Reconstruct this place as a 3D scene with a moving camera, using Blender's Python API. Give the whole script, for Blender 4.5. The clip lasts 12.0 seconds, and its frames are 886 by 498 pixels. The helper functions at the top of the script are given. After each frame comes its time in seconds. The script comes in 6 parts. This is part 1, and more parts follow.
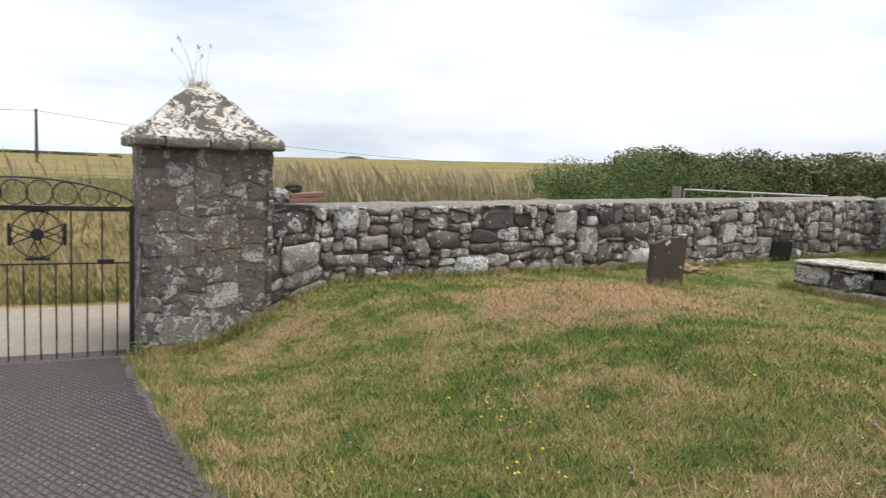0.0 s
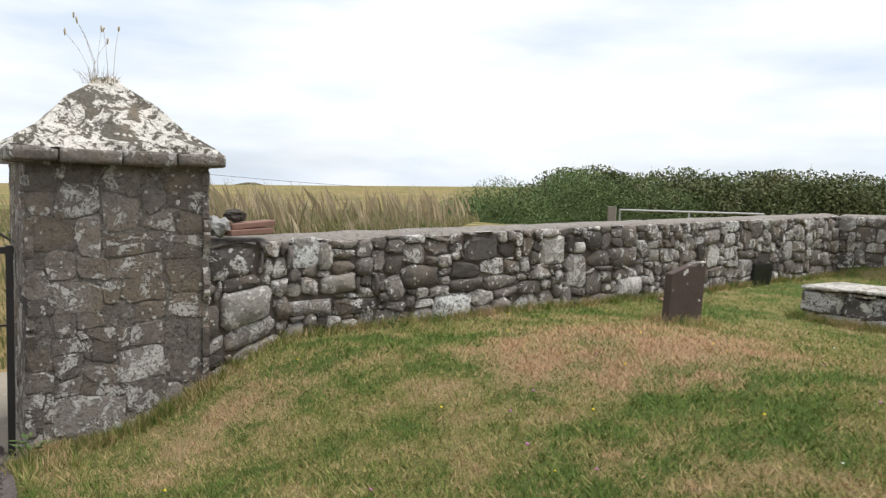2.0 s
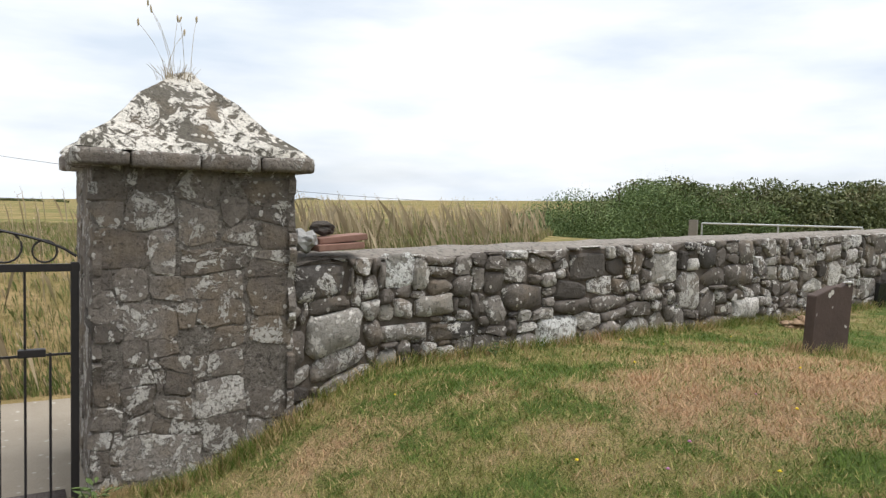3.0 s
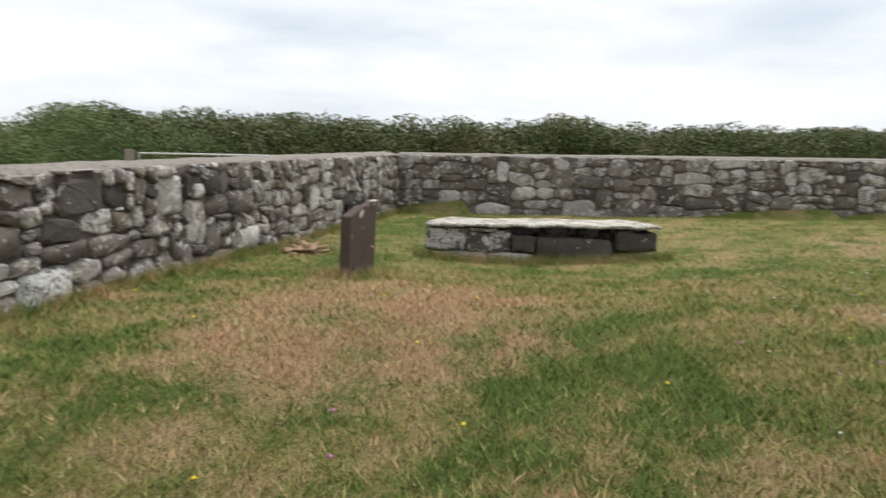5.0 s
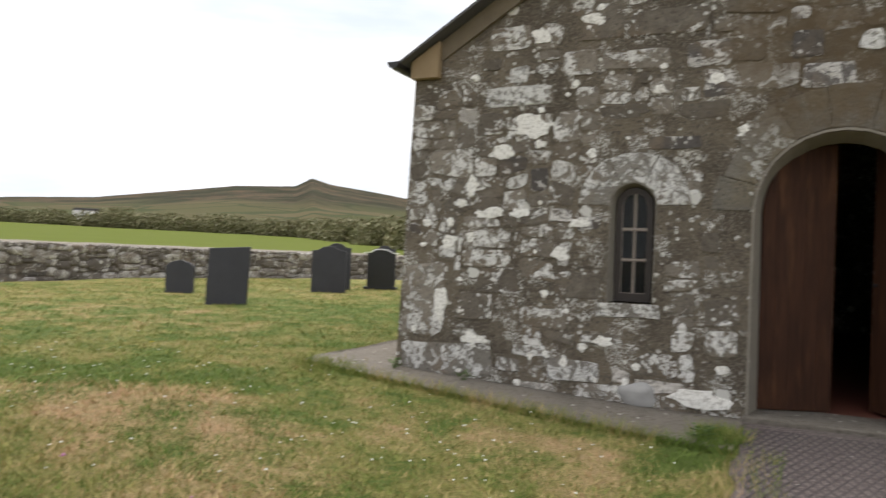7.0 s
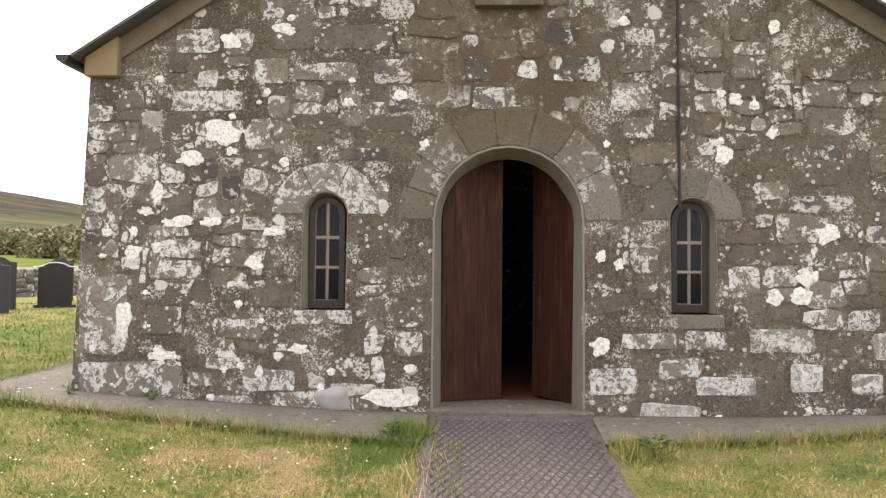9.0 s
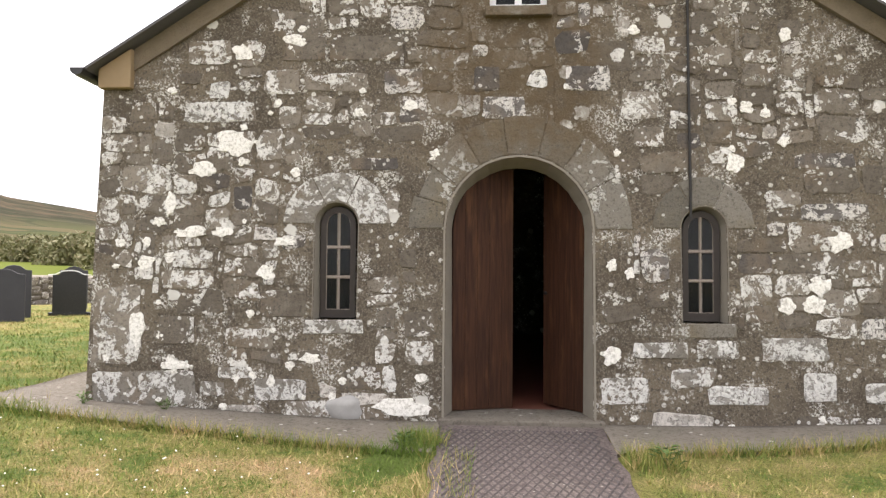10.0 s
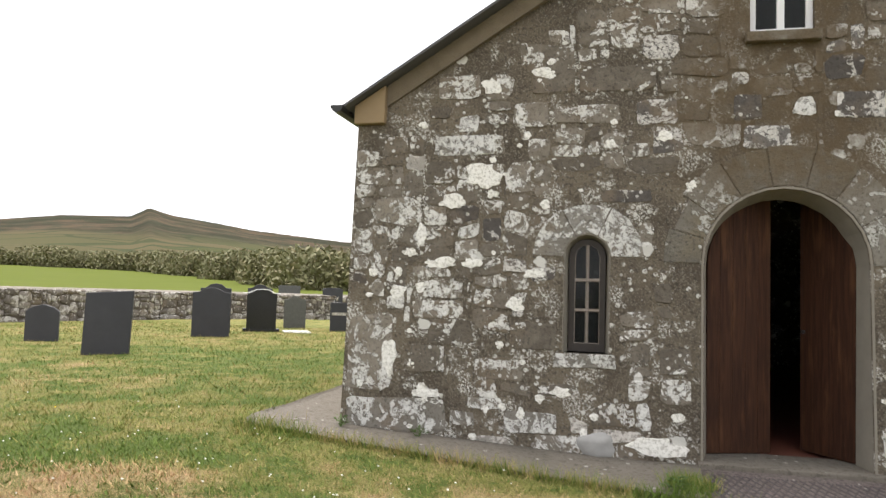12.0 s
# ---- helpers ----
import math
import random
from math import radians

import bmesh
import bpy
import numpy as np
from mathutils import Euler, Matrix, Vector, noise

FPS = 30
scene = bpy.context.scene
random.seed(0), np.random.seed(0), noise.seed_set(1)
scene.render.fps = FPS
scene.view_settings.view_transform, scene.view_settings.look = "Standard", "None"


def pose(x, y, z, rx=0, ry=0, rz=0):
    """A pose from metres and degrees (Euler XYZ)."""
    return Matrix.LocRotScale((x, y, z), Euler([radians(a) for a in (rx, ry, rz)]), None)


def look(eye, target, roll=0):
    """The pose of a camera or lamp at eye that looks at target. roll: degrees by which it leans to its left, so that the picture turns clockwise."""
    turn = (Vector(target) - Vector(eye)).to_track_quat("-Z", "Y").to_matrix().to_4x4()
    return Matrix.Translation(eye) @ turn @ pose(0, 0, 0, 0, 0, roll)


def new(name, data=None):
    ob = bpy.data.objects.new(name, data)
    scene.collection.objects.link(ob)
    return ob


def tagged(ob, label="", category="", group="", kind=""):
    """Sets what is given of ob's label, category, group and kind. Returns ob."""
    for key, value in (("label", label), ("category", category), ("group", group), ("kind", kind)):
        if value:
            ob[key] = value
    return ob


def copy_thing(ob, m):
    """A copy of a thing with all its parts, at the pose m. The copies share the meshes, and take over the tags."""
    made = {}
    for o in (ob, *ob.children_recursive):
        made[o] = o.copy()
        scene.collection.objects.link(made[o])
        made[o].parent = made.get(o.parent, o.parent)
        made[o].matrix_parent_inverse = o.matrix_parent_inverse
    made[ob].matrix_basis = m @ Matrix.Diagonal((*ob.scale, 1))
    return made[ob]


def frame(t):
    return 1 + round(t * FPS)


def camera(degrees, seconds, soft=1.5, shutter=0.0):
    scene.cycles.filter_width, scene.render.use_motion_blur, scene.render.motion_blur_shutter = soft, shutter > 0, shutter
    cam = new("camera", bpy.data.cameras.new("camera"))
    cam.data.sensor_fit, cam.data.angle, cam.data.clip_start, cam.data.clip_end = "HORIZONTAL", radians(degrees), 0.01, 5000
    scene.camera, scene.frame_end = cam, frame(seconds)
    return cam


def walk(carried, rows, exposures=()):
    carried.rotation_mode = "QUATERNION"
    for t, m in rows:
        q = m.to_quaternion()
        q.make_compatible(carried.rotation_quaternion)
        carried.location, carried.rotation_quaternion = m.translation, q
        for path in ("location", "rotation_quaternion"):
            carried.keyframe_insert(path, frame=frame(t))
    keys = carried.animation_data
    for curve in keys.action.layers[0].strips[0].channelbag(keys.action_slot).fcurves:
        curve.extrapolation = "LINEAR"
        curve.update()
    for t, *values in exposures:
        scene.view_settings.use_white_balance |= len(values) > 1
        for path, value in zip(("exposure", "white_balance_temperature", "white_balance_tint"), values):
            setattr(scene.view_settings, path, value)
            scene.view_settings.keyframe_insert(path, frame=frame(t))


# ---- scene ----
cam = camera(60.96, 12.0, soft=1.3, shutter=0.2)
PATH = [
    (0, (0.282, -0.949, 1.391), (-0.6111, -2.7258, 1.1778), 2.42),
    (0.5, (0.254, -1.463, 1.363), (-0.8813, -3.0954, 1.1477), 2.19),
    (1, (0.157, -2.031, 1.328), (-1.0720, -3.5957, 1.1229), 2.22),
    (1.5, (0.105, -2.508, 1.325), (-1.0426, -4.1381, 1.1601), 2.20),
    (2, (0.136, -3.040, 1.314), (-0.9843, -4.6909, 1.1737), 1.53),
    (2.5, (0.111, -3.531, 1.262), (-0.8915, -5.2581, 1.1456), 1.49),
    (2.7, (0.078, -3.741, 1.273), (-0.8915, -5.4873, 1.1624), 1.46),
    (4.3, (-0.206, -5.154, 1.135), (-1.696, -6.481, 1.0), 0.2),
    (4.5, (-0.277, -5.325, 1.122), (-1.868, -6.526, 0.953), 0.2),
    (5, (-0.456, -5.693, 1.062), (-2.356, -6.27, 0.822), 1.2),
    (5.5, (-0.499, -6.010, 1.029), (-2.4810, -5.9869, 0.7641), 2.89),
    (6, (-0.513, -6.172, 1.087), (-2.3471, -5.4082, 0.8605), 2.39),
    (6.5, (-0.421, -6.230, 1.141), (-1.8367, -4.8208, 1.0429), 2.01),
    (7, (-0.318, -6.254, 1.176), (-1.1595, -4.4394, 1.1988), 2.17),
    (7.5, (-0.265, -6.241, 1.181), (-0.6662, -4.2841, 1.2792), 1.92),
    (7.7, (-0.258, -6.235, 1.194), (-0.5505, -4.2593, 1.2981), 1.51),
    (9.3, (-0.245, -6.278, 1.175), (-0.3298, -4.2803, 1.2358), 0.59),
    (9.5, (-0.230, -6.279, 1.188), (-0.3319, -4.2824, 1.2517), 0.47),
    (10, (-0.241, -6.286, 1.209), (-0.3580, -4.2905, 1.2874), 0.44),
    (10.5, (-0.314, -6.289, 1.195), (-0.4244, -4.2938, 1.2827), 0.90),
    (11, (-0.500, -6.308, 1.199), (-0.7868, -4.3282, 1.2143), 0.60),
    (11.5, (-0.852, -6.336, 1.187), (-1.2964, -4.3866, 1.2329), 1.26),
    (12, (-1.240, -6.388, 1.309), (-1.7039, -4.4465, 1.4313), 1.69),
]
walk(cam, [(t, look(eye, target, roll)) for t, eye, target, roll in PATH], exposures=[(0, 0.58, 6250, 10), (2.7, 0.58, 6300, 10), (4.5, 0.42, 6400, 10), (5.2, 0.60, 6400, 9), (5.7, 0.82, 6400, 9), (6.4, 0.84, 6450, 10), (7.0, 0.80, 6600, 12), (7.7, 1.0, 6700, 13), (9.4, 1.60, 6800, 16), (10.6, 1.61, 6800, 16), (11.5, 1.54, 6750, 13), (12, 1.25, 6700, 12)])

# ---- world, sun ----
world = bpy.data.worlds.new("overcast_sky")
scene.world = world
world.use_nodes = True
wt = world.node_tree
wt.nodes.clear()
w_out = wt.nodes.new("ShaderNodeOutputWorld")
w_bg = wt.nodes.new("ShaderNodeBackground")
w_sky = wt.nodes.new("ShaderNodeTexSky")
w_sky.sky_type = "NISHITA"
w_sky.sun_disc = False
w_sky.sun_elevation, w_sky.sun_rotation = radians(70), radians(306)
w_sky.air_density, w_sky.dust_density = 1.0, 2.5
w_co = wt.nodes.new("ShaderNodeTexCoord")
w_map = wt.nodes.new("ShaderNodeMapping")
w_map.inputs["Scale"].default_value = (1.0, 1.0, 4.5)
w_no = wt.nodes.new("ShaderNodeTexNoise")
w_no.inputs["Scale"].default_value, w_no.inputs["Detail"].default_value = 1.7, 7
w_no.inputs["Roughness"].default_value = 0.55
w_ra = wt.nodes.new("ShaderNodeValToRGB")
w_ra.color_ramp.elements[0].position, w_ra.color_ramp.elements[0].color = 0.30, (0.72, 0.72, 0.72, 1)
w_ra.color_ramp.elements[1].position, w_ra.color_ramp.elements[1].color = 0.52, (1, 1, 1, 1)
w_no2 = wt.nodes.new("ShaderNodeTexNoise")
w_no2.inputs["Scale"].default_value, w_no2.inputs["Detail"].default_value = 2.6, 6
w_cl = wt.nodes.new("ShaderNodeValToRGB")
w_cl.color_ramp.elements[0].position, w_cl.color_ramp.elements[0].color = 0.30, (5.1, 5.65, 6.3, 1)
w_cl.color_ramp.elements[1].position, w_cl.color_ramp.elements[1].color = 0.55, (7.3, 7.4, 7.5, 1)
w_mix = wt.nodes.new("ShaderNodeMix")
w_mix.data_type = "RGBA"
wt.links.new(w_co.outputs["Generated"], w_map.inputs["Vector"])
wt.links.new(w_map.outputs["Vector"], w_no.inputs["Vector"])
wt.links.new(w_map.outputs["Vector"], w_no2.inputs["Vector"])
wt.links.new(w_no.outputs["Fac"], w_ra.inputs["Fac"])
wt.links.new(w_no2.outputs["Fac"], w_cl.inputs["Fac"])
wt.links.new(w_ra.outputs["Color"], w_mix.inputs["Factor"])
wt.links.new(w_sky.outputs["Color"], w_mix.inputs["A"])
wt.links.new(w_cl.outputs["Color"], w_mix.inputs["B"])
wt.links.new(w_mix.outputs["Result"], w_bg.inputs["Color"])
w_bg.inputs["Strength"].default_value = 0.1
wt.links.new(w_bg.outputs["Background"], w_out.inputs["Surface"])

sun_data = bpy.data.lights.new("sun", "SUN")
sun_data.energy, sun_data.angle, sun_data.color = 2.1, radians(35), (1.0, 0.96, 0.9)
sun = new("sun", sun_data)
sun.matrix_world = look((-7, 5, 24), (0, 0, 0))


# ---- materials ----
class Nodes:
    """Short hand for building a node material."""

    def __init__(self, name, rough=0.9, metal=0.0, spec=0.3):
        self.mat = bpy.data.materials.new(name)
        self.mat.use_nodes = True
        self.tree = self.mat.node_tree
        self.bsdf = self.tree.nodes["Principled BSDF"]
        self.bsdf.inputs["Roughness"].default_value = rough
        self.bsdf.inputs["Metallic"].default_value = metal
        self.bsdf.inputs["Specular IOR Level"].default_value = spec
        self.geo = self.tree.nodes.new("ShaderNodeNewGeometry")
        self.pos = self.geo.outputs["Position"]

    def put(self, socket, value):
        if isinstance(value, bpy.types.NodeSocket):
            self.tree.links.new(value, socket)
        elif isinstance(value, (tuple, list)) and len(value) == 3 and len(socket.default_value) == 4:
            socket.default_value = (*value, 1)
        else:
            socket.default_value = value

    def noise(self, scale, detail=4.0, rough=0.6, vec=None, warp=0.0):
        n = self.tree.nodes.new("ShaderNodeTexNoise")
        self.put(n.inputs["Vector"], vec or self.pos)
        self.put(n.inputs["Scale"], scale)
        self.put(n.inputs["Detail"], detail)
        self.put(n.inputs["Roughness"], rough)
        self.put(n.inputs["Distortion"], warp)
        return n.outputs["Fac"]

    def cells(self, scale, out="Distance", vec=None, feature="F1"):
        n = self.tree.nodes.new("ShaderNodeTexVoronoi")
        n.feature = feature
        self.put(n.inputs["Vector"], vec or self.pos)
        self.put(n.inputs["Scale"], scale)
        return n.outputs[out]

    def stretch(self, x, y, z, vec=None):
        n = self.tree.nodes.new("ShaderNodeMapping")
        self.put(n.inputs["Vector"], vec or self.pos)
        n.inputs["Scale"].default_value = (x, y, z)
        return n.outputs["Vector"]

    def step(self, value, low, high):
        n = self.tree.nodes.new("ShaderNodeMapRange")
        n.interpolation_type = "SMOOTHSTEP"
        self.put(n.inputs["Value"], value)
        self.put(n.inputs["From Min"], low)
        self.put(n.inputs["From Max"], high)
        return n.outputs["Result"]

    def calc(self, op, a, b=0.0):
        n = self.tree.nodes.new("ShaderNodeMath")
        n.operation = op
        self.put(n.inputs[0], a)
        self.put(n.inputs[1], b)
        return n.outputs["Value"]

    def mix(self, fac, a, b):
        n = self.tree.nodes.new("ShaderNodeMix")
        n.data_type = "RGBA"
        self.put(n.inputs["Factor"], fac)
        self.put(n.inputs["A"], a)
        self.put(n.inputs["B"], b)
        return n.outputs["Result"]

    def random(self):
        return self.tree.nodes.new("ShaderNodeObjectInfo").outputs["Random"]

    def island(self):
        return self.geo.outputs["Random Per Island"]

    def attribute(self, name):
        n = self.tree.nodes.new("ShaderNodeAttribute")
        n.attribute_name = name
        return n.outputs["Fac"]

    def done(self, color, height=None, bump=0.4, reach=0.01, rough=None):
        self.put(self.bsdf.inputs["Base Color"], color)
        if rough is not None:
            self.put(self.bsdf.inputs["Roughness"], rough)
        if height is not None:
            n = self.tree.nodes.new("ShaderNodeBump")
            self.put(n.inputs["Height"], height)
            n.inputs["Strength"].default_value = bump
            n.inputs["Distance"].default_value = reach
            self.tree.links.new(n.outputs["Normal"], self.bsdf.inputs["Normal"])
        return self.mat


def rust_run(n, body):
    """Ochre run-off stain below the upper window of the gable."""
    at = n.tree.nodes.new("ShaderNodeSeparateXYZ")
    n.put(at.inputs[0], n.pos)
    off = n.calc("ABSOLUTE", n.calc("ADD", at.outputs["X"], n.calc("MULTIPLY", n.calc("SUBTRACT", n.noise(1.5, 4), 0.5), 1.3)))
    run = n.calc("MULTIPLY", n.step(off, 1.0, 0.40), n.step(at.outputs["Z"], 1.9, 2.5))
    return n.mix(n.calc("MULTIPLY", run, n.calc("MULTIPLY", n.step(n.noise(7, 5, 0.7), 0.24, 0.58), 0.85)), body, (0.135, 0.098, 0.058))


def stone_material(name, dark, light, lichen, amount, tint=(0.25, 0.195, 0.14), per_piece=0.5, shift=0.0, blobs=False, size=1.0, stain=False, spread=0.17):
    """Weathered field stone: two greys, brown tints, dark grime, crusts of pale lichen with ragged rims."""
    n = Nodes(name, 0.92)
    rnd = n.calc("FRACT", n.calc("ADD", n.random(), n.island()))
    grain = n.noise(9, 6, 0.7)
    body = n.mix(n.step(n.calc("ADD", n.calc("MULTIPLY", rnd, per_piece), n.calc("MULTIPLY", grain, 1 - per_piece)), 0.25, 0.75), dark, light)
    body = n.mix(n.calc("MULTIPLY", n.step(n.noise(2.3, 3), 0.46, 0.68), 0.7), body, tint)
    body = n.mix(n.calc("MULTIPLY", n.step(n.noise(38, 4, 0.7), 0.52, 0.66), 0.55), body, (0.035, 0.032, 0.028))
    # every piece has its own share of lichen
    share = n.calc("MULTIPLY", n.calc("SUBTRACT", rnd, 0.5), spread)
    big = n.calc("ADD", n.noise(4.6 * size, 6, 0.68, warp=0.5), n.calc("ADD", share, shift))
    small = n.noise(24 * size, 6, 0.75, warp=0.6)
    crust = n.calc("MULTIPLY", n.step(big, 0.68 - amount, 0.71 - amount), n.step(small, 0.43, 0.49))
    spots = n.calc("MULTIPLY", n.step(n.calc("ADD", n.cells(15), n.calc("MULTIPLY", n.noise(40, 3), 0.25)), 0.40, 0.34), n.step(n.noise(4.0, 2), 0.62 - amount * 0.6, 0.66 - amount * 0.6))
    cover = n.calc("MAXIMUM", crust, n.calc("MULTIPLY", spots, 0.8))
    if blobs:
        rim = n.calc("ADD", n.cells(2.1), n.calc("MULTIPLY", n.calc("SUBTRACT", n.noise(13, 4), 0.5), 0.22))
        cover = n.calc("MAXIMUM", cover, n.step(rim, 0.135, 0.115))
    body = n.mix(n.calc("MULTIPLY", cover, n.step(n.noise(55, 3), 0.2, 0.5)), body, lichen)
    if stain:
        body = rust_run(n, body)
    height = n.calc("ADD", n.noise(22, 8, 0.7), n.calc("MULTIPLY", cover, 0.25))
    body = n.mix(n.calc("MULTIPLY", n.step(n.noise(110, 3, 0.8), 0.35, 0.65), 0.35), body, n.mix(0.5, body, (0.03, 0.028, 0.024)))
    return n.done(body, height, 1.0, 0.025)


M = {}
M["wall_stone"] = stone_material("field_stone", (0.140, 0.120, 0.104), (0.325, 0.290, 0.258), (0.70, 0.665, 0.62), 0.150, blobs=True, size=1.3, spread=0.13)
M["pillar_stone"] = stone_material("pillar_stone", (0.125, 0.106, 0.090), (0.30, 0.262, 0.228), (0.62, 0.59, 0.545), 0.155, per_piece=0.25, blobs=True, size=1.1, spread=0.08)
M["cap_stone"] = stone_material("cap_stone", (0.14, 0.125, 0.10), (0.33, 0.31, 0.27), (0.82, 0.77, 0.69), 0.34, size=0.6)
M["facade_stone"] = stone_material("facade_stone", (0.135, 0.115, 0.092), (0.30, 0.265, 0.22), (0.82, 0.805, 0.77), 0.150, (0.19, 0.145, 0.10), 0.4, 0.0, True, stain=True, spread=0.11)
M["white_stone"] = stone_material("whitened_stone", (0.24, 0.22, 0.19), (0.42, 0.40, 0.37), (0.80, 0.79, 0.76), 0.27)
M["tomb_stone"] = stone_material("tomb_stone", (0.090, 0.080, 0.073), (0.205, 0.188, 0.175), (0.74, 0.71, 0.67), 0.20, blobs=True, size=1.3)
M["tomb_slab"] = stone_material("tomb_slab", (0.21, 0.19, 0.16), (0.40, 0.37, 0.32), (0.74, 0.70, 0.63), 0.21, size=0.8)
M["boulder"] = stone_material("quartz_boulder", (0.56, 0.51, 0.465), (0.72, 0.665, 0.615), (0.84, 0.79, 0.735), 0.30, (0.62, 0.54, 0.45))
M["dressed_stone"] = stone_material("dressed_stone", (0.15, 0.137, 0.113), (0.245, 0.225, 0.192), (0.60, 0.59, 0.55), 0.05, (0.20, 0.165, 0.11), stain=True)
M["dark_stone"] = stone_material("dark_stone", (0.070, 0.060, 0.053), (0.125, 0.110, 0.098), (0.62, 0.60, 0.56), 0.04, (0.10, 0.08, 0.06))
M["pale_stone"] = stone_material("pale_stone", (0.34, 0.315, 0.28), (0.50, 0.47, 0.43), (0.74, 0.70, 0.65), 0.20, (0.34, 0.29, 0.24), per_piece=0.3)
n = Nodes("white_lichen", 0.95)
M["lichen"] = n.done(n.mix(n.step(n.noise(38, 5, 0.75), 0.34, 0.56), (0.46, 0.44, 0.39), (0.84, 0.825, 0.78)), n.noise(60, 5, 0.7), 0.8, 0.01)

n = Nodes("rubble_mortar", 0.95)
col = n.mix(n.noise(6, 5), (0.075, 0.062, 0.051), (0.18, 0.150, 0.124))
M["mortar"] = n.done(col, n.noise(40, 6, 0.7), 0.8, 0.02)
n = Nodes("pillar_mortar", 0.95)
col = n.mix(n.noise(8, 6), (0.14, 0.122, 0.104), (0.27, 0.24, 0.208))
col = n.mix(n.calc("MULTIPLY", n.step(n.noise(30, 5, 0.75), 0.52, 0.60), 0.7), col, (0.05, 0.044, 0.037))
col = n.mix(n.calc("MULTIPLY", n.step(n.noise(17, 5, 0.75), 0.56, 0.62), 0.6), col, (0.45, 0.42, 0.38))
M["pillar_mortar"] = n.done(col, n.noise(40, 6, 0.75), 1.0, 0.03)
n = Nodes("wall_top_mortar", 0.95)
col = n.mix(n.noise(5, 6), (0.185, 0.162, 0.138), (0.32, 0.29, 0.256))
col = n.mix(n.calc("MULTIPLY", n.step(n.noise(23, 4), 0.52, 0.62), 0.7), col, (0.10, 0.095, 0.08))
M["coping"] = n.done(col, n.noise(30, 6, 0.7), 0.8, 0.02)
n = Nodes("pebbly_render", 0.95)
col = n.mix(n.step(n.noise(1.6, 4), 0.35, 0.65), (0.110, 0.090, 0.068), (0.185, 0.152, 0.112))
col = n.mix(n.calc("MULTIPLY", n.step(n.noise(60, 3, 0.7), 0.50, 0.62), 0.6), col, (0.30, 0.27, 0.22))
col = n.mix(n.calc("MULTIPLY", n.step(n.noise(33, 3, 0.7), 0.55, 0.62), 0.6), col, (0.05, 0.045, 0.038))
spot = n.calc("MULTIPLY", n.step(n.cells(13), 0.30, 0.24), n.step(n.noise(2.6, 3), 0.46, 0.54))
rim = n.calc("ADD", n.cells(2.1), n.calc("MULTIPLY", n.calc("SUBTRACT", n.noise(13, 4), 0.5), 0.22))
spot = n.calc("MAXIMUM", n.calc("MULTIPLY", spot, n.step(n.noise(40, 3), 0.35, 0.55)), n.step(rim, 0.135, 0.115))
mist = n.calc("MULTIPLY", n.step(n.noise(3.4, 5, 0.7), 0.52, 0.60), n.step(n.noise(48, 4, 0.8), 0.50, 0.56))
col = n.mix(n.calc("MAXIMUM", spot, mist), col, (0.70, 0.685, 0.64))
col = rust_run(n, col)
M["render"] = n.done(col, n.noise(70, 6, 0.8), 1.0, 0.02)
n = Nodes("cement_reveal", 0.9)
col = n.mix(n.noise(7, 6), (0.185, 0.165, 0.135), (0.27, 0.245, 0.205))
M["reveal"] = n.done(col, n.noise(60, 4), 0.3, 0.01)
n = Nodes("concrete_paving", 0.95)
col = n.mix(n.noise(4, 8, 0.7), (0.125, 0.110, 0.090), (0.255, 0.228, 0.193))
col = n.mix(n.calc("MULTIPLY", n.step(n.noise(1.3, 4), 0.55, 0.7), 0.5), col, (0.16, 0.15, 0.12))
col = n.mix(n.calc("MULTIPLY", n.step(n.cells(8), 0.16, 0.11), n.step(n.noise(3, 2), 0.50, 0.56)), col, (0.46, 0.44, 0.40))
col = n.mix(n.calc("MULTIPLY", n.step(n.noise(26, 5, 0.75), 0.50, 0.60), 0.55), col, (0.075, 0.066, 0.052))
M["paving"] = n.done(col, n.noise(40, 6, 0.75), 1.0, 0.02)
n = Nodes("tarmac", 0.93)
pale = n.step(n.cells(14), 0.16, 0.10)
col = n.mix(n.step(n.calc("ADD", n.calc("MULTIPLY", n.cells(34), -0.6), n.calc("ADD", n.noise(60, 3, 0.7), 0.3)), 0.30, 0.62), (0.092, 0.074, 0.070), (0.160, 0.132, 0.126))
col = n.mix(n.calc("MULTIPLY", n.step(n.noise(1.4, 5), 0.45, 0.7), 0.4), col, (0.19, 0.165, 0.145))
col = n.mix(n.calc("MULTIPLY", pale, n.step(n.noise(3, 2), 0.52, 0.58)), col, (0.42, 0.40, 0.36))
M["tarmac"] = n.done(col, n.calc("ADD", n.noise(90, 3, 0.7), n.cells(45)), 1.0, 0.012)
n = Nodes("sandy_lane", 0.97)
col = n.mix(n.noise(2.2, 8, 0.7), (0.25, 0.21, 0.165), (0.38, 0.335, 0.27))
col = n.mix(n.step(n.cells(9), 0.2, 0.1), col, (0.46, 0.42, 0.36))
M["lane"] = n.done(col, n.noise(30, 5), 0.5, 0.02)

LUSH, GREEN, STRAW, DEAD = (0.125, 0.185, 0.040), (0.282, 0.270, 0.085), (0.51, 0.375, 0.20), (0.54, 0.335, 0.205)


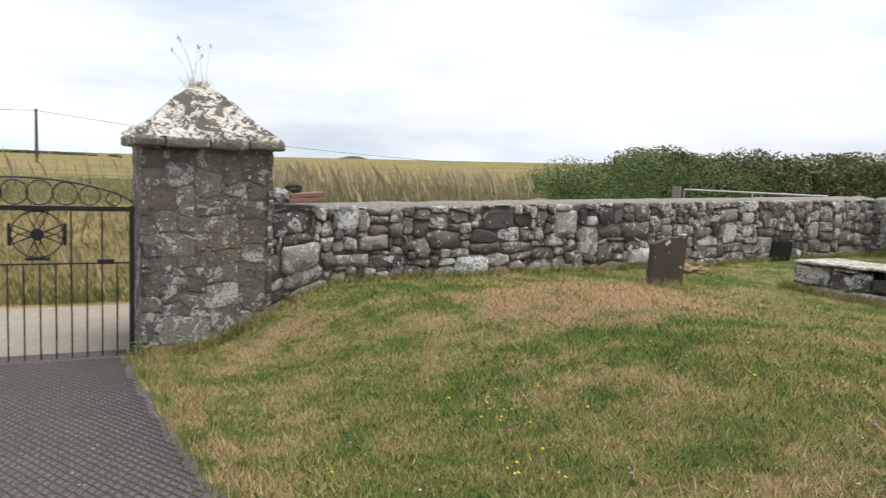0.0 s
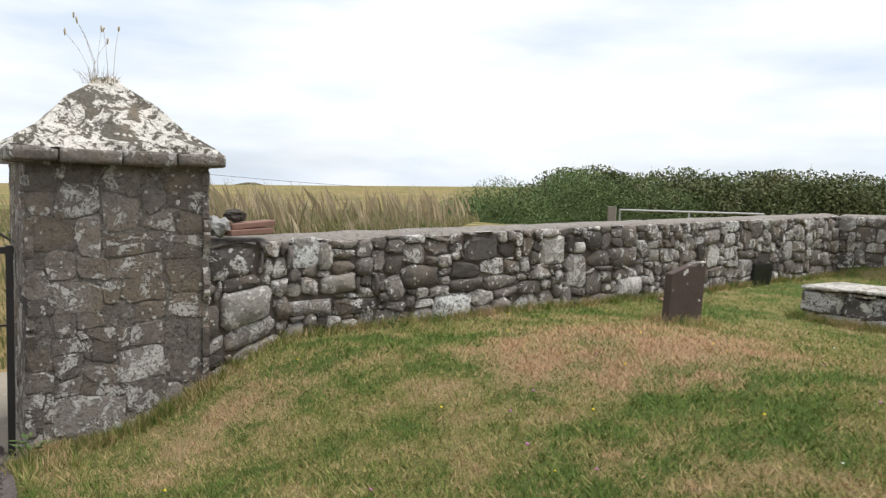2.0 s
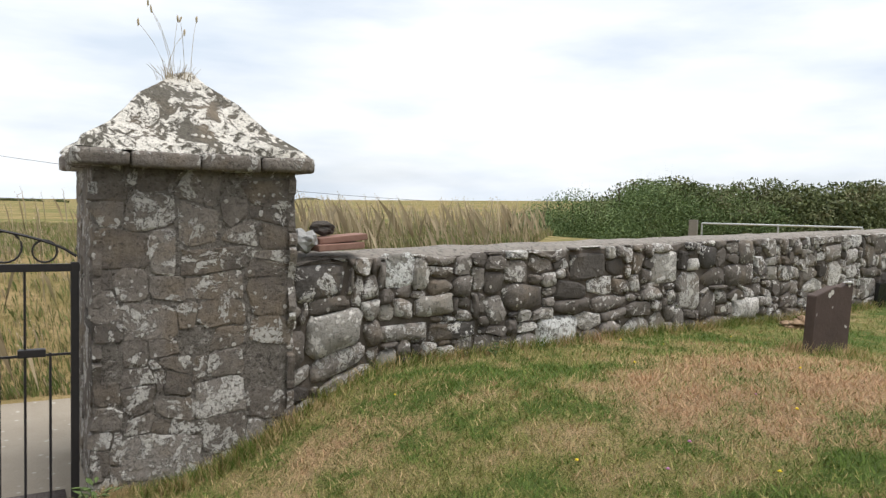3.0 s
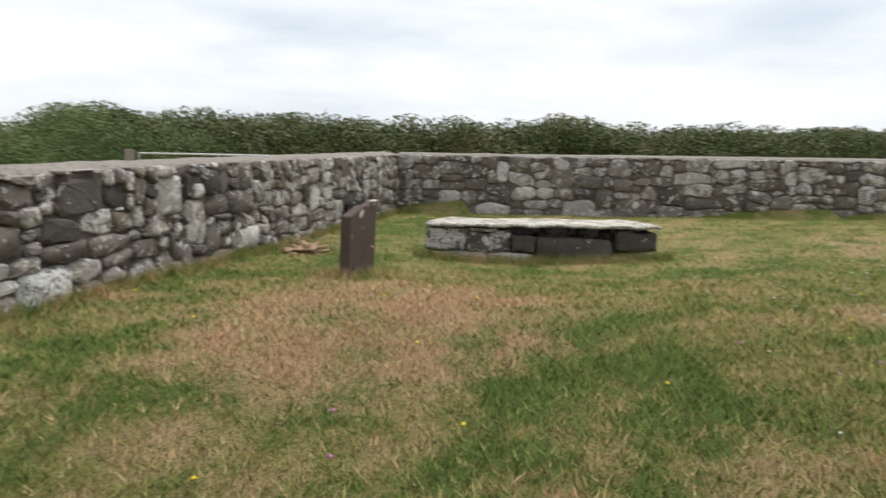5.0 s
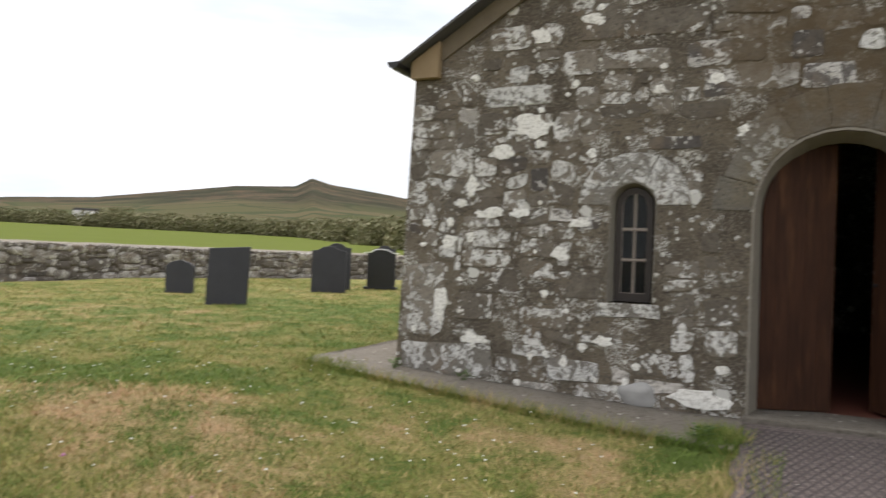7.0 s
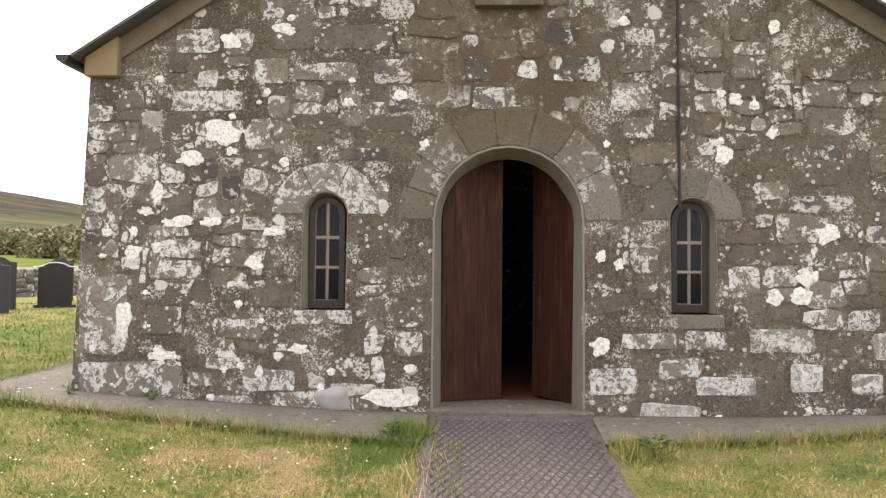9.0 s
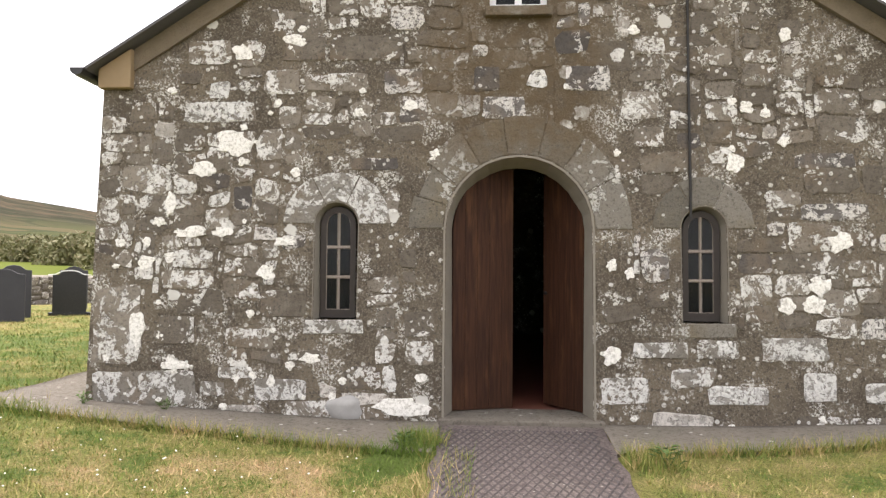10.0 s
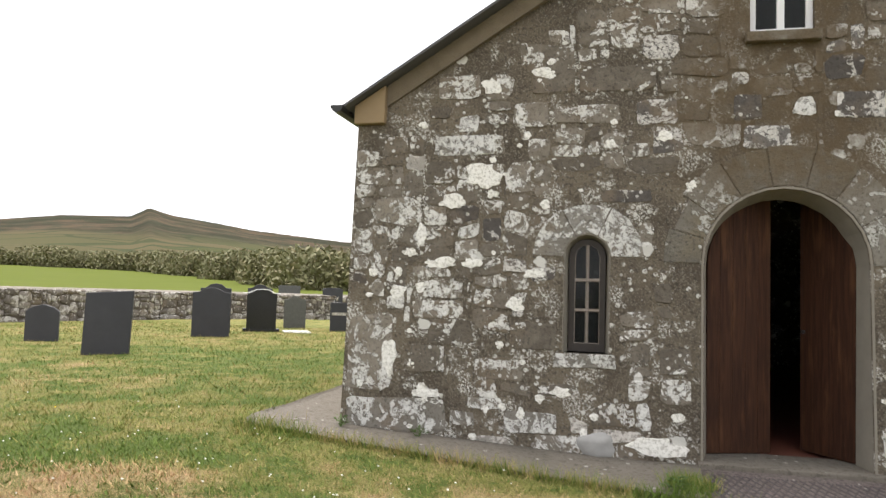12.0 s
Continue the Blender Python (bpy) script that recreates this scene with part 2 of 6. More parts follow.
def turf_material(name, blade):
    n = Nodes(name, 0.9, spec=0.15)
    dry, lush = n.attribute("dry"), n.attribute("lush")
    patch = n.noise(1.9, 7, 0.70)
    fine = n.noise(30 if not blade else 11, 6, 0.8)
    value = n.calc("ADD", n.calc("MULTIPLY", n.calc("SUBTRACT", patch, 0.5), 3.3), n.calc("MULTIPLY", n.calc("SUBTRACT", fine, 0.5), 1.7))
    if blade:
        value = n.calc("ADD", value, n.calc("MULTIPLY", n.calc("SUBTRACT", n.island(), 0.5), 1.1))
    col = n.mix(n.step(n.calc("ADD", value, n.calc("MULTIPLY", lush, -0.8)), -0.45, 0.02), LUSH, GREEN)
    col = n.mix(n.step(n.calc("ADD", value, n.calc("MULTIPLY", n.calc("SUBTRACT", dry, lush), 0.85)), 0.0, 0.85), col, STRAW)
    col = n.mix(n.calc("MULTIPLY", n.step(n.calc("ADD", dry, value), 0.75, 1.25), 0.75), col, DEAD)
    if blade:
        n.bsdf.inputs["Subsurface Weight"].default_value = 0.0
        return n.done(col)
    col = n.mix(n.calc("MULTIPLY", n.step(n.noise(75, 4, 0.85), 0.45, 0.62), 0.75), col, (0.07, 0.07, 0.028))
    return n.done(col, n.noise(60, 6, 0.8), 1.0, 0.04)


M["turf"] = turf_material("mown_turf", False)
M["blades"] = turf_material("grass_blades", True)


def plain(name, a, b, scale=8, rough=0.8, metal=0.0, bump=0.3, reach=0.005, spec=0.4):
    n = Nodes(name, rough, metal, spec)
    return n.done(n.mix(n.noise(scale, 6, 0.65), a, b), n.noise(scale * 5, 4), bump, reach)


M["iron"] = plain("black_painted_iron", (0.012, 0.011, 0.012), (0.035, 0.03, 0.03), 20, 0.5, 0.0, 0.2)
M["slate"] = plain("polished_slate", (0.030, 0.030, 0.036), (0.055, 0.055, 0.065), 3, 0.55)
M["grey_slate"] = plain("weathered_grey_slate", (0.075, 0.075, 0.072), (0.15, 0.15, 0.14), 14, 0.85, 0, 0.6, 0.01)
M["black_granite"] = plain("black_granite", (0.012, 0.012, 0.013), (0.028, 0.028, 0.028), 30, 0.25)
n = Nodes("purple_slate", 0.8)
col = n.mix(n.noise(3, 6), (0.058, 0.040, 0.034), (0.105, 0.075, 0.062))
col = n.mix(n.calc("MULTIPLY", n.step(n.cells(9), 0.26, 0.20), n.step(n.noise(5, 2), 0.56, 0.60)), col, (0.55, 0.53, 0.48))
M["purple_slate"] = n.done(col, n.noise(20, 6), 0.5, 0.01)
n = Nodes("stained_oak", 0.62, spec=0.15)
grain = n.noise(5, 6, 0.6, vec=n.stretch(9, 9, 0.6))
col = n.mix(n.step(grain, 0.3, 0.7), (0.030, 0.0135, 0.0085), (0.060, 0.0255, 0.0140))
col = n.mix(n.calc("MULTIPLY", n.step(n.noise(2.2, 4, vec=n.stretch(4, 4, 0.7)), 0.52, 0.72), 0.5), col, (0.13, 0.06, 0.028))
M["oak"] = n.done(col, grain, 0.35, 0.004)
M["mat_mesh"] = plain("worn_dark_mesh", (0.060, 0.051, 0.050), (0.115, 0.100, 0.098), 12, 0.9)
M["dark_frame"] = plain("dark_window_paint", (0.022, 0.017, 0.015), (0.05, 0.04, 0.034), 12, 0.55)
M["putty"] = plain("faded_putty", (0.27, 0.225, 0.19), (0.42, 0.36, 0.315), 25, 0.8)
M["white_paint"] = plain("white_paint", (0.70, 0.71, 0.73), (0.82, 0.82, 0.82), 10, 0.5, 0, 0.1)
M["board"] = plain("tan_bargeboard", (0.22, 0.155, 0.085), (0.32, 0.235, 0.14), 4, 0.75)
M["verge"] = plain("verge_render", (0.13, 0.105, 0.075), (0.21, 0.172, 0.122), 9, 0.95, 0, 0.8, 0.02)
M["gutter"] = plain("black_gutter", (0.012, 0.012, 0.013), (0.03, 0.03, 0.03), 6, 0.4)
M["roof"] = plain("roof_slate", (0.06, 0.06, 0.065), (0.12, 0.115, 0.115), 6, 0.8)
M["cable"] = plain("black_cable", (0.015, 0.014, 0.013), (0.03, 0.028, 0.026), 20, 0.6)
M["plaster"] = plain("interior_plaster", (0.5, 0.47, 0.42), (0.6, 0.57, 0.52), 3, 0.9)
M["quarry_tile"] = plain("red_quarry_tile", (0.13, 0.045, 0.03), (0.20, 0.075, 0.05), 9, 0.6)
M["clay"] = plain("old_clay_tile", (0.19, 0.095, 0.07), (0.32, 0.19, 0.15), 14, 0.9, 0, 0.6, 0.01)
M["galvanised"] = plain("galvanised_tube", (0.42, 0.43, 0.43), (0.58, 0.58, 0.57), 15, 0.45, 0.6, 0.1)
M["grey_wood"] = plain("weathered_post", (0.16, 0.14, 0.115), (0.30, 0.275, 0.235), 9, 0.95, 0, 0.6, 0.01)
M["wood_pole"] = plain("tarred_pole", (0.05, 0.04, 0.03), (0.10, 0.085, 0.07), 5, 0.9)
M["straw_heap"] = plain("dead_straw", (0.30, 0.19, 0.11), (0.50, 0.36, 0.24), 12, 0.95, 0, 0.8, 0.02)
M["pebble"] = plain("grey_pebble", (0.24, 0.235, 0.23), (0.40, 0.395, 0.38), 10, 0.8)
M["yellow"] = plain("yellow_petal", (0.80, 0.55, 0.02), (0.85, 0.66, 0.05), 40, 0.7)
M["white_petal"] = plain("white_petal", (0.75, 0.75, 0.68), (0.85, 0.85, 0.80), 40, 0.7)
M["pink"] = plain("pink_petal", (0.42, 0.16, 0.30), (0.55, 0.25, 0.42), 40, 0.7)
n = Nodes("window_glass", 0.03, spec=0.12)
n.bsdf.inputs["Transmission Weight"].default_value = 0.9
n.bsdf.inputs["IOR"].default_value = 1.22
M["glass"] = n.done((0.10, 0.11, 0.11))


def leaf_material(name, low, high, extra):
    n = Nodes(name, 0.65, spec=0.3)
    col = n.mix(n.island(), low, high)
    col = n.mix(n.calc("MULTIPLY", n.step(n.noise(0.9, 4), 0.52, 0.66), 0.6), col, extra)
    return n.done(col)


M["gorse"] = leaf_material("bush_leaf", (0.068, 0.112, 0.036), (0.20, 0.265, 0.095), (0.22, 0.24, 0.105))
M["hedge"] = leaf_material("hedge_leaf", (0.060, 0.078, 0.028), (0.160, 0.178, 0.068), (0.21, 0.175, 0.095))
M["scrub"] = leaf_material("far_scrub_leaf", (0.130, 0.134, 0.062), (0.180, 0.170, 0.082), (0.225, 0.175, 0.098))
M["verge_grass"] = leaf_material("verge_grass", (0.10, 0.14, 0.035), (0.22, 0.24, 0.08), (0.34, 0.27, 0.13))
M["dry_grass"] = leaf_material("tall_dry_grass", (0.25, 0.195, 0.105), (0.49, 0.395, 0.26), (0.19, 0.195, 0.085))
M["weed"] = leaf_material("weed_leaf", (0.06, 0.11, 0.025), (0.12, 0.18, 0.05), (0.11, 0.14, 0.05))
M["twig"] = plain("brown_twig", (0.05, 0.035, 0.025), (0.10, 0.075, 0.05), 10, 0.95)
n = Nodes("rough_pasture", 0.95, spec=0.02)
col = n.mix(n.step(n.noise(0.11, 6, 0.65), 0.4, 0.62), (0.25, 0.19, 0.085), (0.12, 0.135, 0.045))
col = n.mix(n.step(n.noise(1.2, 6, 0.7), 0.45, 0.7), col, (0.38, 0.28, 0.15))
M["pasture"] = n.done(col, n.noise(6, 6), 0.8, 0.1)
n = Nodes("green_meadow", 0.95, spec=0.02)
M["meadow"] = n.done(n.mix(n.noise(0.2, 8, 0.7), (0.090, 0.114, 0.024), (0.122, 0.142, 0.036)))
n = Nodes("moorland", 0.98, spec=0.02)
flat = n.stretch(1.0, 1.0, 3.0)
tone = n.tree.nodes.new("ShaderNodeSeparateColor")
n.put(tone.inputs["Color"], n.cells(0.011, "Color", flat))
fields = n.mix(tone.outputs["Red"], (0.060, 0.070, 0.032), (0.112, 0.088, 0.054))
fields = n.mix(n.calc("MULTIPLY", n.step(n.cells(0.011, "Distance", flat, "DISTANCE_TO_EDGE"), 0.055, 0.03), 0.85), fields, (0.045, 0.055, 0.028))
heath = n.mix(n.step(n.noise(0.008, 6, 0.65), 0.42, 0.60), (0.030, 0.032, 0.021), (0.088, 0.064, 0.044))
heath = n.mix(n.step(n.noise(0.04, 6, 0.75), 0.45, 0.65), heath, (0.042, 0.048, 0.030))
split = n.tree.nodes.new("ShaderNodeSeparateXYZ")
n.put(split.inputs[0], n.pos)
col = n.mix(n.step(n.calc("ADD", split.outputs["Z"], n.calc("MULTIPLY", n.noise(0.006, 4), 60.0)), 75.0, 105.0), fields, heath)
M["moor"] = n.done(col)


# ---- building helpers ----
def smooth(a, b, x):
    t = min(1.0, max(0.0, (x - a) / (b - a)))
    return t * t * (3 - 2 * t)


def mesh_from(name, verts, faces, material, shade=False):
    me = bpy.data.meshes.new(name)
    me.from_pydata(verts, [], faces)
    me.materials.append(material)
    if shade:
        me.polygons.foreach_set("use_smooth", [True] * len(me.polygons))
    me.update()
    return me


def thing(name, place, label, category, group="", kind="", turn=0.0):
    ob = new(name)
    ob.empty_display_size = 0.1
    ob.matrix_world = pose(*place, 0, 0, turn)
    return tagged(ob, label, category, group, kind)


def part(name, bm, material, parent, label="", shade=False):
    me = bpy.data.meshes.new(name)
    bm.to_mesh(me)
    bm.free()
    me.materials.append(material)
    if shade:
        me.polygons.foreach_set("use_smooth", [True] * len(me.polygons))
    ob = new(name, me)
    ob.parent = parent
    if label:
        ob["label"] = label
    return ob


def box(bm, x0, x1, y0, y1, z0, z1, bevel=0.0):
    made = bmesh.ops.create_cube(bm, size=1.0)["verts"]
    bmesh.ops.transform(bm, verts=made, matrix=Matrix.Translation(((x0 + x1) / 2, (y0 + y1) / 2, (z0 + z1) / 2)) @ Matrix.Diagonal((x1 - x0, y1 - y0, z1 - z0, 1)))
    if bevel:
        edges = list({e for v in made for e in v.link_edges})
        bmesh.ops.bevel(bm, geom=edges, offset=bevel, segments=2, affect="EDGES", profile=0.6)
    return bm


def solid(*size, bevel=0.0):
    return box(bmesh.new(), *size, bevel=bevel)


def prism(outline, y0, y1, bevel=0.0):
    """A solid with the outline (x, z) between two depths."""
    bm = bmesh.new()
    a = [bm.verts.new((x, y0, z)) for x, z in outline]
    b = [bm.verts.new((x, y1, z)) for x, z in outline]
    bm.faces.new(a)
    bm.faces.new(b[::-1])
    for i in range(len(a)):
        j = (i + 1) % len(a)
        bm.faces.new((a[j], a[i], b[i], b[j]))
    bmesh.ops.recalc_face_normals(bm, faces=bm.faces)
    if bevel:
        bmesh.ops.bevel(bm, geom=list(bm.edges), offset=bevel, segments=1, affect="EDGES")
    return bm


def tube(points, radius, sides=6, taper=1.0, closed=False):
    """A round bar along points."""
    bm = bmesh.new()
    pts = [Vector(p) for p in points]
    rings = []
    for i, p in enumerate(pts):
        a = pts[i - 1] if i or closed else p
        b = pts[(i + 1) % len(pts)] if i < len(pts) - 1 or closed else p
        d = (b - a).normalized()
        u = d.orthogonal().normalized() if abs(d.z) > 0.9 else d.cross(Vector((0, 0, 1))).normalized()
        v = d.cross(u)
        r = radius * (1 + (taper - 1) * i / max(1, len(pts) - 1))
        rings.append([bm.verts.new(p + r * (math.cos(2 * math.pi * k / sides) * u + math.sin(2 * math.pi * k / sides) * v)) for k in range(sides)])
    n = len(rings)
    for i in range(n if closed else n - 1):
        a, b = rings[i], rings[(i + 1) % n]
        for k in range(sides):
            bm.faces.new((a[k], a[(k + 1) % sides], b[(k + 1) % sides], b[k]))
    if not closed:
        bm.faces.new(rings[0][::-1])
        bm.faces.new(rings[-1])
    bmesh.ops.recalc_face_normals(bm, faces=bm.faces)
    return bm


def rock(rx, ry, rz, seed, rough=0.25, level=2, scale=1.3):
    """A lump of stone about the origin."""
    bm = bmesh.new()
    bmesh.ops.create_icosphere(bm, subdivisions=level, radius=1.0)
    off = Vector((seed * 3.7, seed * 1.9, seed * 5.3))
    for v in bm.verts:
        d = 1 + rough * noise.noise(v.co * scale + off) + rough * 0.5 * noise.noise(v.co * scale * 2.7 + off)
        v.co = Vector((v.co.x * rx * d, v.co.y * ry * d, v.co.z * rz * d))
    return bm


def pack(wide, high, cell, sizes, rng, barred=None):
    """Fills a field of cells with stones of mixed size; yields rectangles in metres."""
    nu, nv = int(round(wide / cell)), int(round(high / cell))
    used = np.zeros((nu, nv), bool)
    if barred:
        for u in range(nu):
            for v in range(nv):
                used[u, v] = barred((u + 0.5) * cell, (v + 0.5) * cell)
    for v in range(nv):
        for u in range(nu):
            if used[u, v]:
                continue
            a, b = rng.choice(sizes)
            a, b = min(a, nu - u), min(b, nv - v)
            w = 1
            while w < a and not used[u + w, v]:
                w += 1
            h = 1
            while h < b and not used[u : u + w, v + h].any():
                h += 1
            used[u : u + w, v : v + h] = True
            yield u * cell, v * cell, (u + w) * cell, (v + h) * cell


def block_cells(wide, high, cell, sizes, rng, marked=(), wander=0.03, shift=0.0, knock=0.4):
    """Fills a field with roughly squared blocks, warped together; yields (outline, marked number or -1)."""
    def warp(u, v):
        return (u + wander * (noise.noise(Vector((u * 3.1, v * 3.7, 7.7 + shift))) + 0.6 * noise.noise(Vector((u * 7.3, v * 8.1, 3.1 + shift)))),
                min(high, max(0.0, v + wander * (noise.noise(Vector((u * 2.7, v * 3.3, 31.3 + shift))) + 0.6 * noise.noise(Vector((u * 6.7, v * 7.9, 17.9 + shift)))))))

    def barred(u, v):
        return any(abs(u - p) < a and abs(v - q) < b for p, q, a, b in marked)

    for k, (u, v, a, b) in enumerate(marked):
        c = [rng.uniform(0.55, 1.0) for _ in range(8)]
        yield [(u - a, v - b * c[0]), (u - a * c[1], v - b), (u + a * c[2], v - b), (u + a, v - b * c[3]), (u + a, v + b * c[4]), (u + a * c[5], v + b), (u - a * c[6], v + b), (u - a, v + b * c[7])], k
    for u0, v0, u1, v1 in pack(wide, high, cell, sizes, rng, barred):
        mu, mv = (u0 + u1) / 2, (v0 + v1) / 2
        a, b = (u1 - u0) / 2, (v1 - v0) / 2
        ring = []
        for sx, sy in ((-1, -1), (1, -1), (1, 1), (-1, 1)):
            ca, cb = a * knock * rng.uniform(0.15, 1.0), b * knock * rng.uniform(0.15, 1.0)
            near = [(mu + sx * (a - ca), mv + sy * b), (mu + sx * a, mv + sy * (b - cb))]
            ring += near if sx * sy < 0 else near[::-1]
        yield [warp(*p) for p in ring], -1


def cell_piece(poly, joint, proud, rng, spot, bulge=0.8, cut=0.10):
    """Verts and faces of one rough stone with the outline poly, its corners knocked off."""
    n = len(poly)
    mu, mv = sum(p[0] for p in poly) / n, sum(p[1] for p in poly) / n
    area = abs(sum(poly[i][0] * poly[(i + 1) % n][1] - poly[(i + 1) % n][0] * poly[i][1] for i in range(n))) / 2
    if area < 0.0016:
        return None
    size = math.sqrt(area)
    k = max(0.55, 1 - 2.0 * joint / size)
    poly = [(mu + (u - mu) * k, mv + (v - mv) * k) for u, v in poly]
    ring = []
    for i in range(n):
        a, b = poly[i], poly[(i + 1) % n]
        if math.hypot(a[0] - b[0], a[1] - b[1]) < 0.16 * size:
            ring.append(((a[0] + b[0]) / 2, (a[1] + b[1]) / 2))
            continue
        for t in (cut * rng.uniform(0.5, 1.5), 1 - cut * rng.uniform(0.5, 1.5)):
            ring.append((a[0] + (b[0] - a[0]) * t + 0.035 * size * rng.uniform(-1, 1), a[1] + (b[1] - a[1]) * t + 0.035 * size * rng.uniform(-1, 1)))
    m = len(ring)
    tu, tv = rng.uniform(-0.35, 0.35), rng.uniform(-0.45, 0.2)
    pts = [spot(u, v, -0.05) for u, v in ring]
    pts += [spot(u, v, proud * rng.uniform(0.25, 0.55)) for u, v in ring]
    for u, v in ring:
        q = bulge * rng.uniform(0.86, 1.10)
        du, dv = (u - mu) * q, (v - mv) * q
        pts.append(spot(mu + du, mv + dv, proud * (0.95 + tu * du / size + tv * dv / size) * rng.uniform(0.85, 1.1)))
    pts.append(spot(mu + 0.1 * size * rng.uniform(-1, 1), mv + 0.1 * size * rng.uniform(-1, 1), proud * rng.uniform(0.9, 1.2)))
    faces = [(r + i, r + (i + 1) % m, r + m + (i + 1) % m, r + m + i) for r in (0, m) for i in range(m)]
    faces += [(2 * m + i, 2 * m + (i + 1) % m, 3 * m) for i in range(m)]
    return pts, faces


def lay_piece(name, pts, faces, material, parent, label="", shade=True):
    mid = Vector((0, 0, 0))
    for p in pts:
        mid += Vector(p)
    mid /= len(pts)
    ob = new(name, mesh_from(name, [Vector(p) - mid for p in pts], faces, material, shade))
    ob.parent = parent
    ob.location = parent.matrix_world.inverted() @ mid if parent else mid
    if label:
        ob["label"] = label
    return ob


# ---- lie of the land ----
def wall_line(d):
    """A point of the front face of the gate wall, d metres west of its pillar."""
    return -1.8 - d, -9.52 - 0.15 * d + 0.0022 * d * d


EAST_LINE = [(-14.9, -11.1), (-15.3, -5.0), (-16.0, 2.0), (-15.8, 9.0), (-14.0, 15.0), (-11.0, 19.5), (-6.5, 22.0), (2.0, 23.0)]


def spline(points, step):
    out = []
    for i in range(len(points) - 1):
        p = [Vector(points[min(max(k, 0), len(points) - 1)]) for k in (i - 1, i, i + 1, i + 2)]
        m = max(2, int((p[2] - p[1]).length / step))
        for k in range(m):
            t = k / m
            out.append(0.5 * (2 * p[1] + (p[2] - p[0]) * t + (2 * p[0] - 5 * p[1] + 4 * p[2] - p[3]) * t * t + (3 * p[1] - p[0] - 3 * p[2] + p[3]) * t**3))
    out.append(Vector(points[-1]))
    return out


def bump_at(x, y, cx, cy, rx, ry):
    return math.exp(-(((x - cx) / rx) ** 2) - ((y - cy) / ry) ** 2)


def yard(x, y):
    """Height of the churchyard: a sunken way to the gate between higher lawns."""
    way = 0.08 * max(-9.6, min(0.0, y))
    lawn = min(0.34, 0.17 + 0.022 * y)
    if x < 0.3:
        edge = -2.8 - 2.2 * smooth(-9.5, -6.5, y)
        w = smooth(edge, -0.70, x)
    else:
        w = 1 - smooth(1.0, 4.0, x)
        lawn = 0.06 + 0.03 * y
    z = w * way + (1 - w) * lawn
    z -= 0.27 * bump_at(x, y, -9.4, -6.9, 2.2, 2.6)
    z += 0.10 * bump_at(x, y, -5.3, -7.6, 1.1, 1.0) + 0.09 * bump_at(x, y, -4.2, -2.4, 0.9, 0.5)
    return z + (1 - w) * 0.03 * noise.noise(Vector((x * 0.8, y * 0.8, 0)))


def beyond(x, y):
    """Height of the land outside the walls."""
    out = math.hypot(max(0.0, -x - 16.5), max(0.0, y - 22.0))
    west = 0.28 + 0.033 * min(out, 140) + 0.004 * max(0.0, min(out, 900) - 140)
    bank = smooth(-11.9, -14.4, y) * (1.08 * smooth(-17, -12.5, x) + 0.3)
    south = -0.77 + bank + 0.0
    t = smooth(-9.3, -9.6, y) if x > -13.5 else (smooth(-10.9, -11.6, y) * smooth(-45, -22, x) if x > -45 else 0.0)
    return t * south + (1 - t) * west


def inside(x, y):
    if y < -9.35:
        d = -1.8 - x
        line = wall_line(d)[1] - 0.25 if 0 <= d <= 13.2 else -9.6
        if y < line:
            return False
    if y > 22.5 or x > 14:
        return False
    limit = -15.2 - 0.1 * smooth(-11, -5, y) - 0.7 * smooth(-5, 2, y) + 1.8 * smooth(8, 15, y) + 3.2 * smooth(14, 19.5, y)
    return x > limit


def land(x, y):
    return yard(x, y) if inside(x, y) else beyond(x, y)


DRY = [(-5.0, -7.5, 1.55, 1.2, 0.95), (-4.35, -2.45, 1.1, 0.5, 0.8), (-3.4, -3.0, 0.9, 0.4, 0.5), (-6.1, -4.3, 0.5, 0.35, 0.7), (-11.0, -3.3, 1.6, 0.5, 0.6), (-2.0, -8.7, 0.8, 0.5, 0.55),
       (-3.0, -5.6, 1.2, 0.8, 0.35), (-6.6, -8.6, 0.35, 0.35, 0.8), (-1.9, -1.5, 1.2, 0.5, 0.35), (-13, -6, 1.5, 1.2, 0.35), (-7.5, -5.5, 1.0, 0.6, 0.4), (-9, 1.5, 2.5, 1.2, 0.3)]
WET = [(-7.0, 1.0, 5.0, 2.6, 0.22), (-4.1, -6.0, 1.2, 0.55, 0.45), (-4.9, -1.3, 1.1, 0.45, 0.6), (-6.0, -2.0, 1.2, 0.6, 0.5), (-2.4, -6.0, 0.7, 0.4, 0.3), (-8.0, -9.4, 2.0, 0.5, 0.4), (-0.85, -0.9, 0.25, 0.35, 1.0),
       (-9.0, -6.0, 0.5, 2.0, 0.4), (-3.2, -8.9, 0.8, 0.4, 0.5), (-12.5, -9.5, 2.0, 1.0, 0.5), (-6.5, 4.0, 2.5, 2.0, 0.35)]


def patch(x, y, spots):
    total = 0.0
    for cx, cy, rx, ry, a in spots:
        dx, dy = (x - cx) / rx, (y - cy) / ry
        q = dx * dx + dy * dy
        if q < 4:
            total = max(total, a * (1 - smooth(0.5, 1.6, math.sqrt(q) + 0.35 * noise.noise(Vector((x * 2.3, y * 2.3, cx))))))
    return total


def dryness(x, y):
    edge = max(0.0, 1 - abs(x + 0.55) / 0.22) * (1 - smooth(-2.2, -1.2, y)) * 0.8 if y < -1 else 0.0
    return max(edge, patch(x, y, DRY), 0.40 * (1 - smooth(-6.5, -3.0, y)) * (0.6 + 0.8 * noise.noise(Vector((x * 0.7, y * 0.7, 4.4)))))


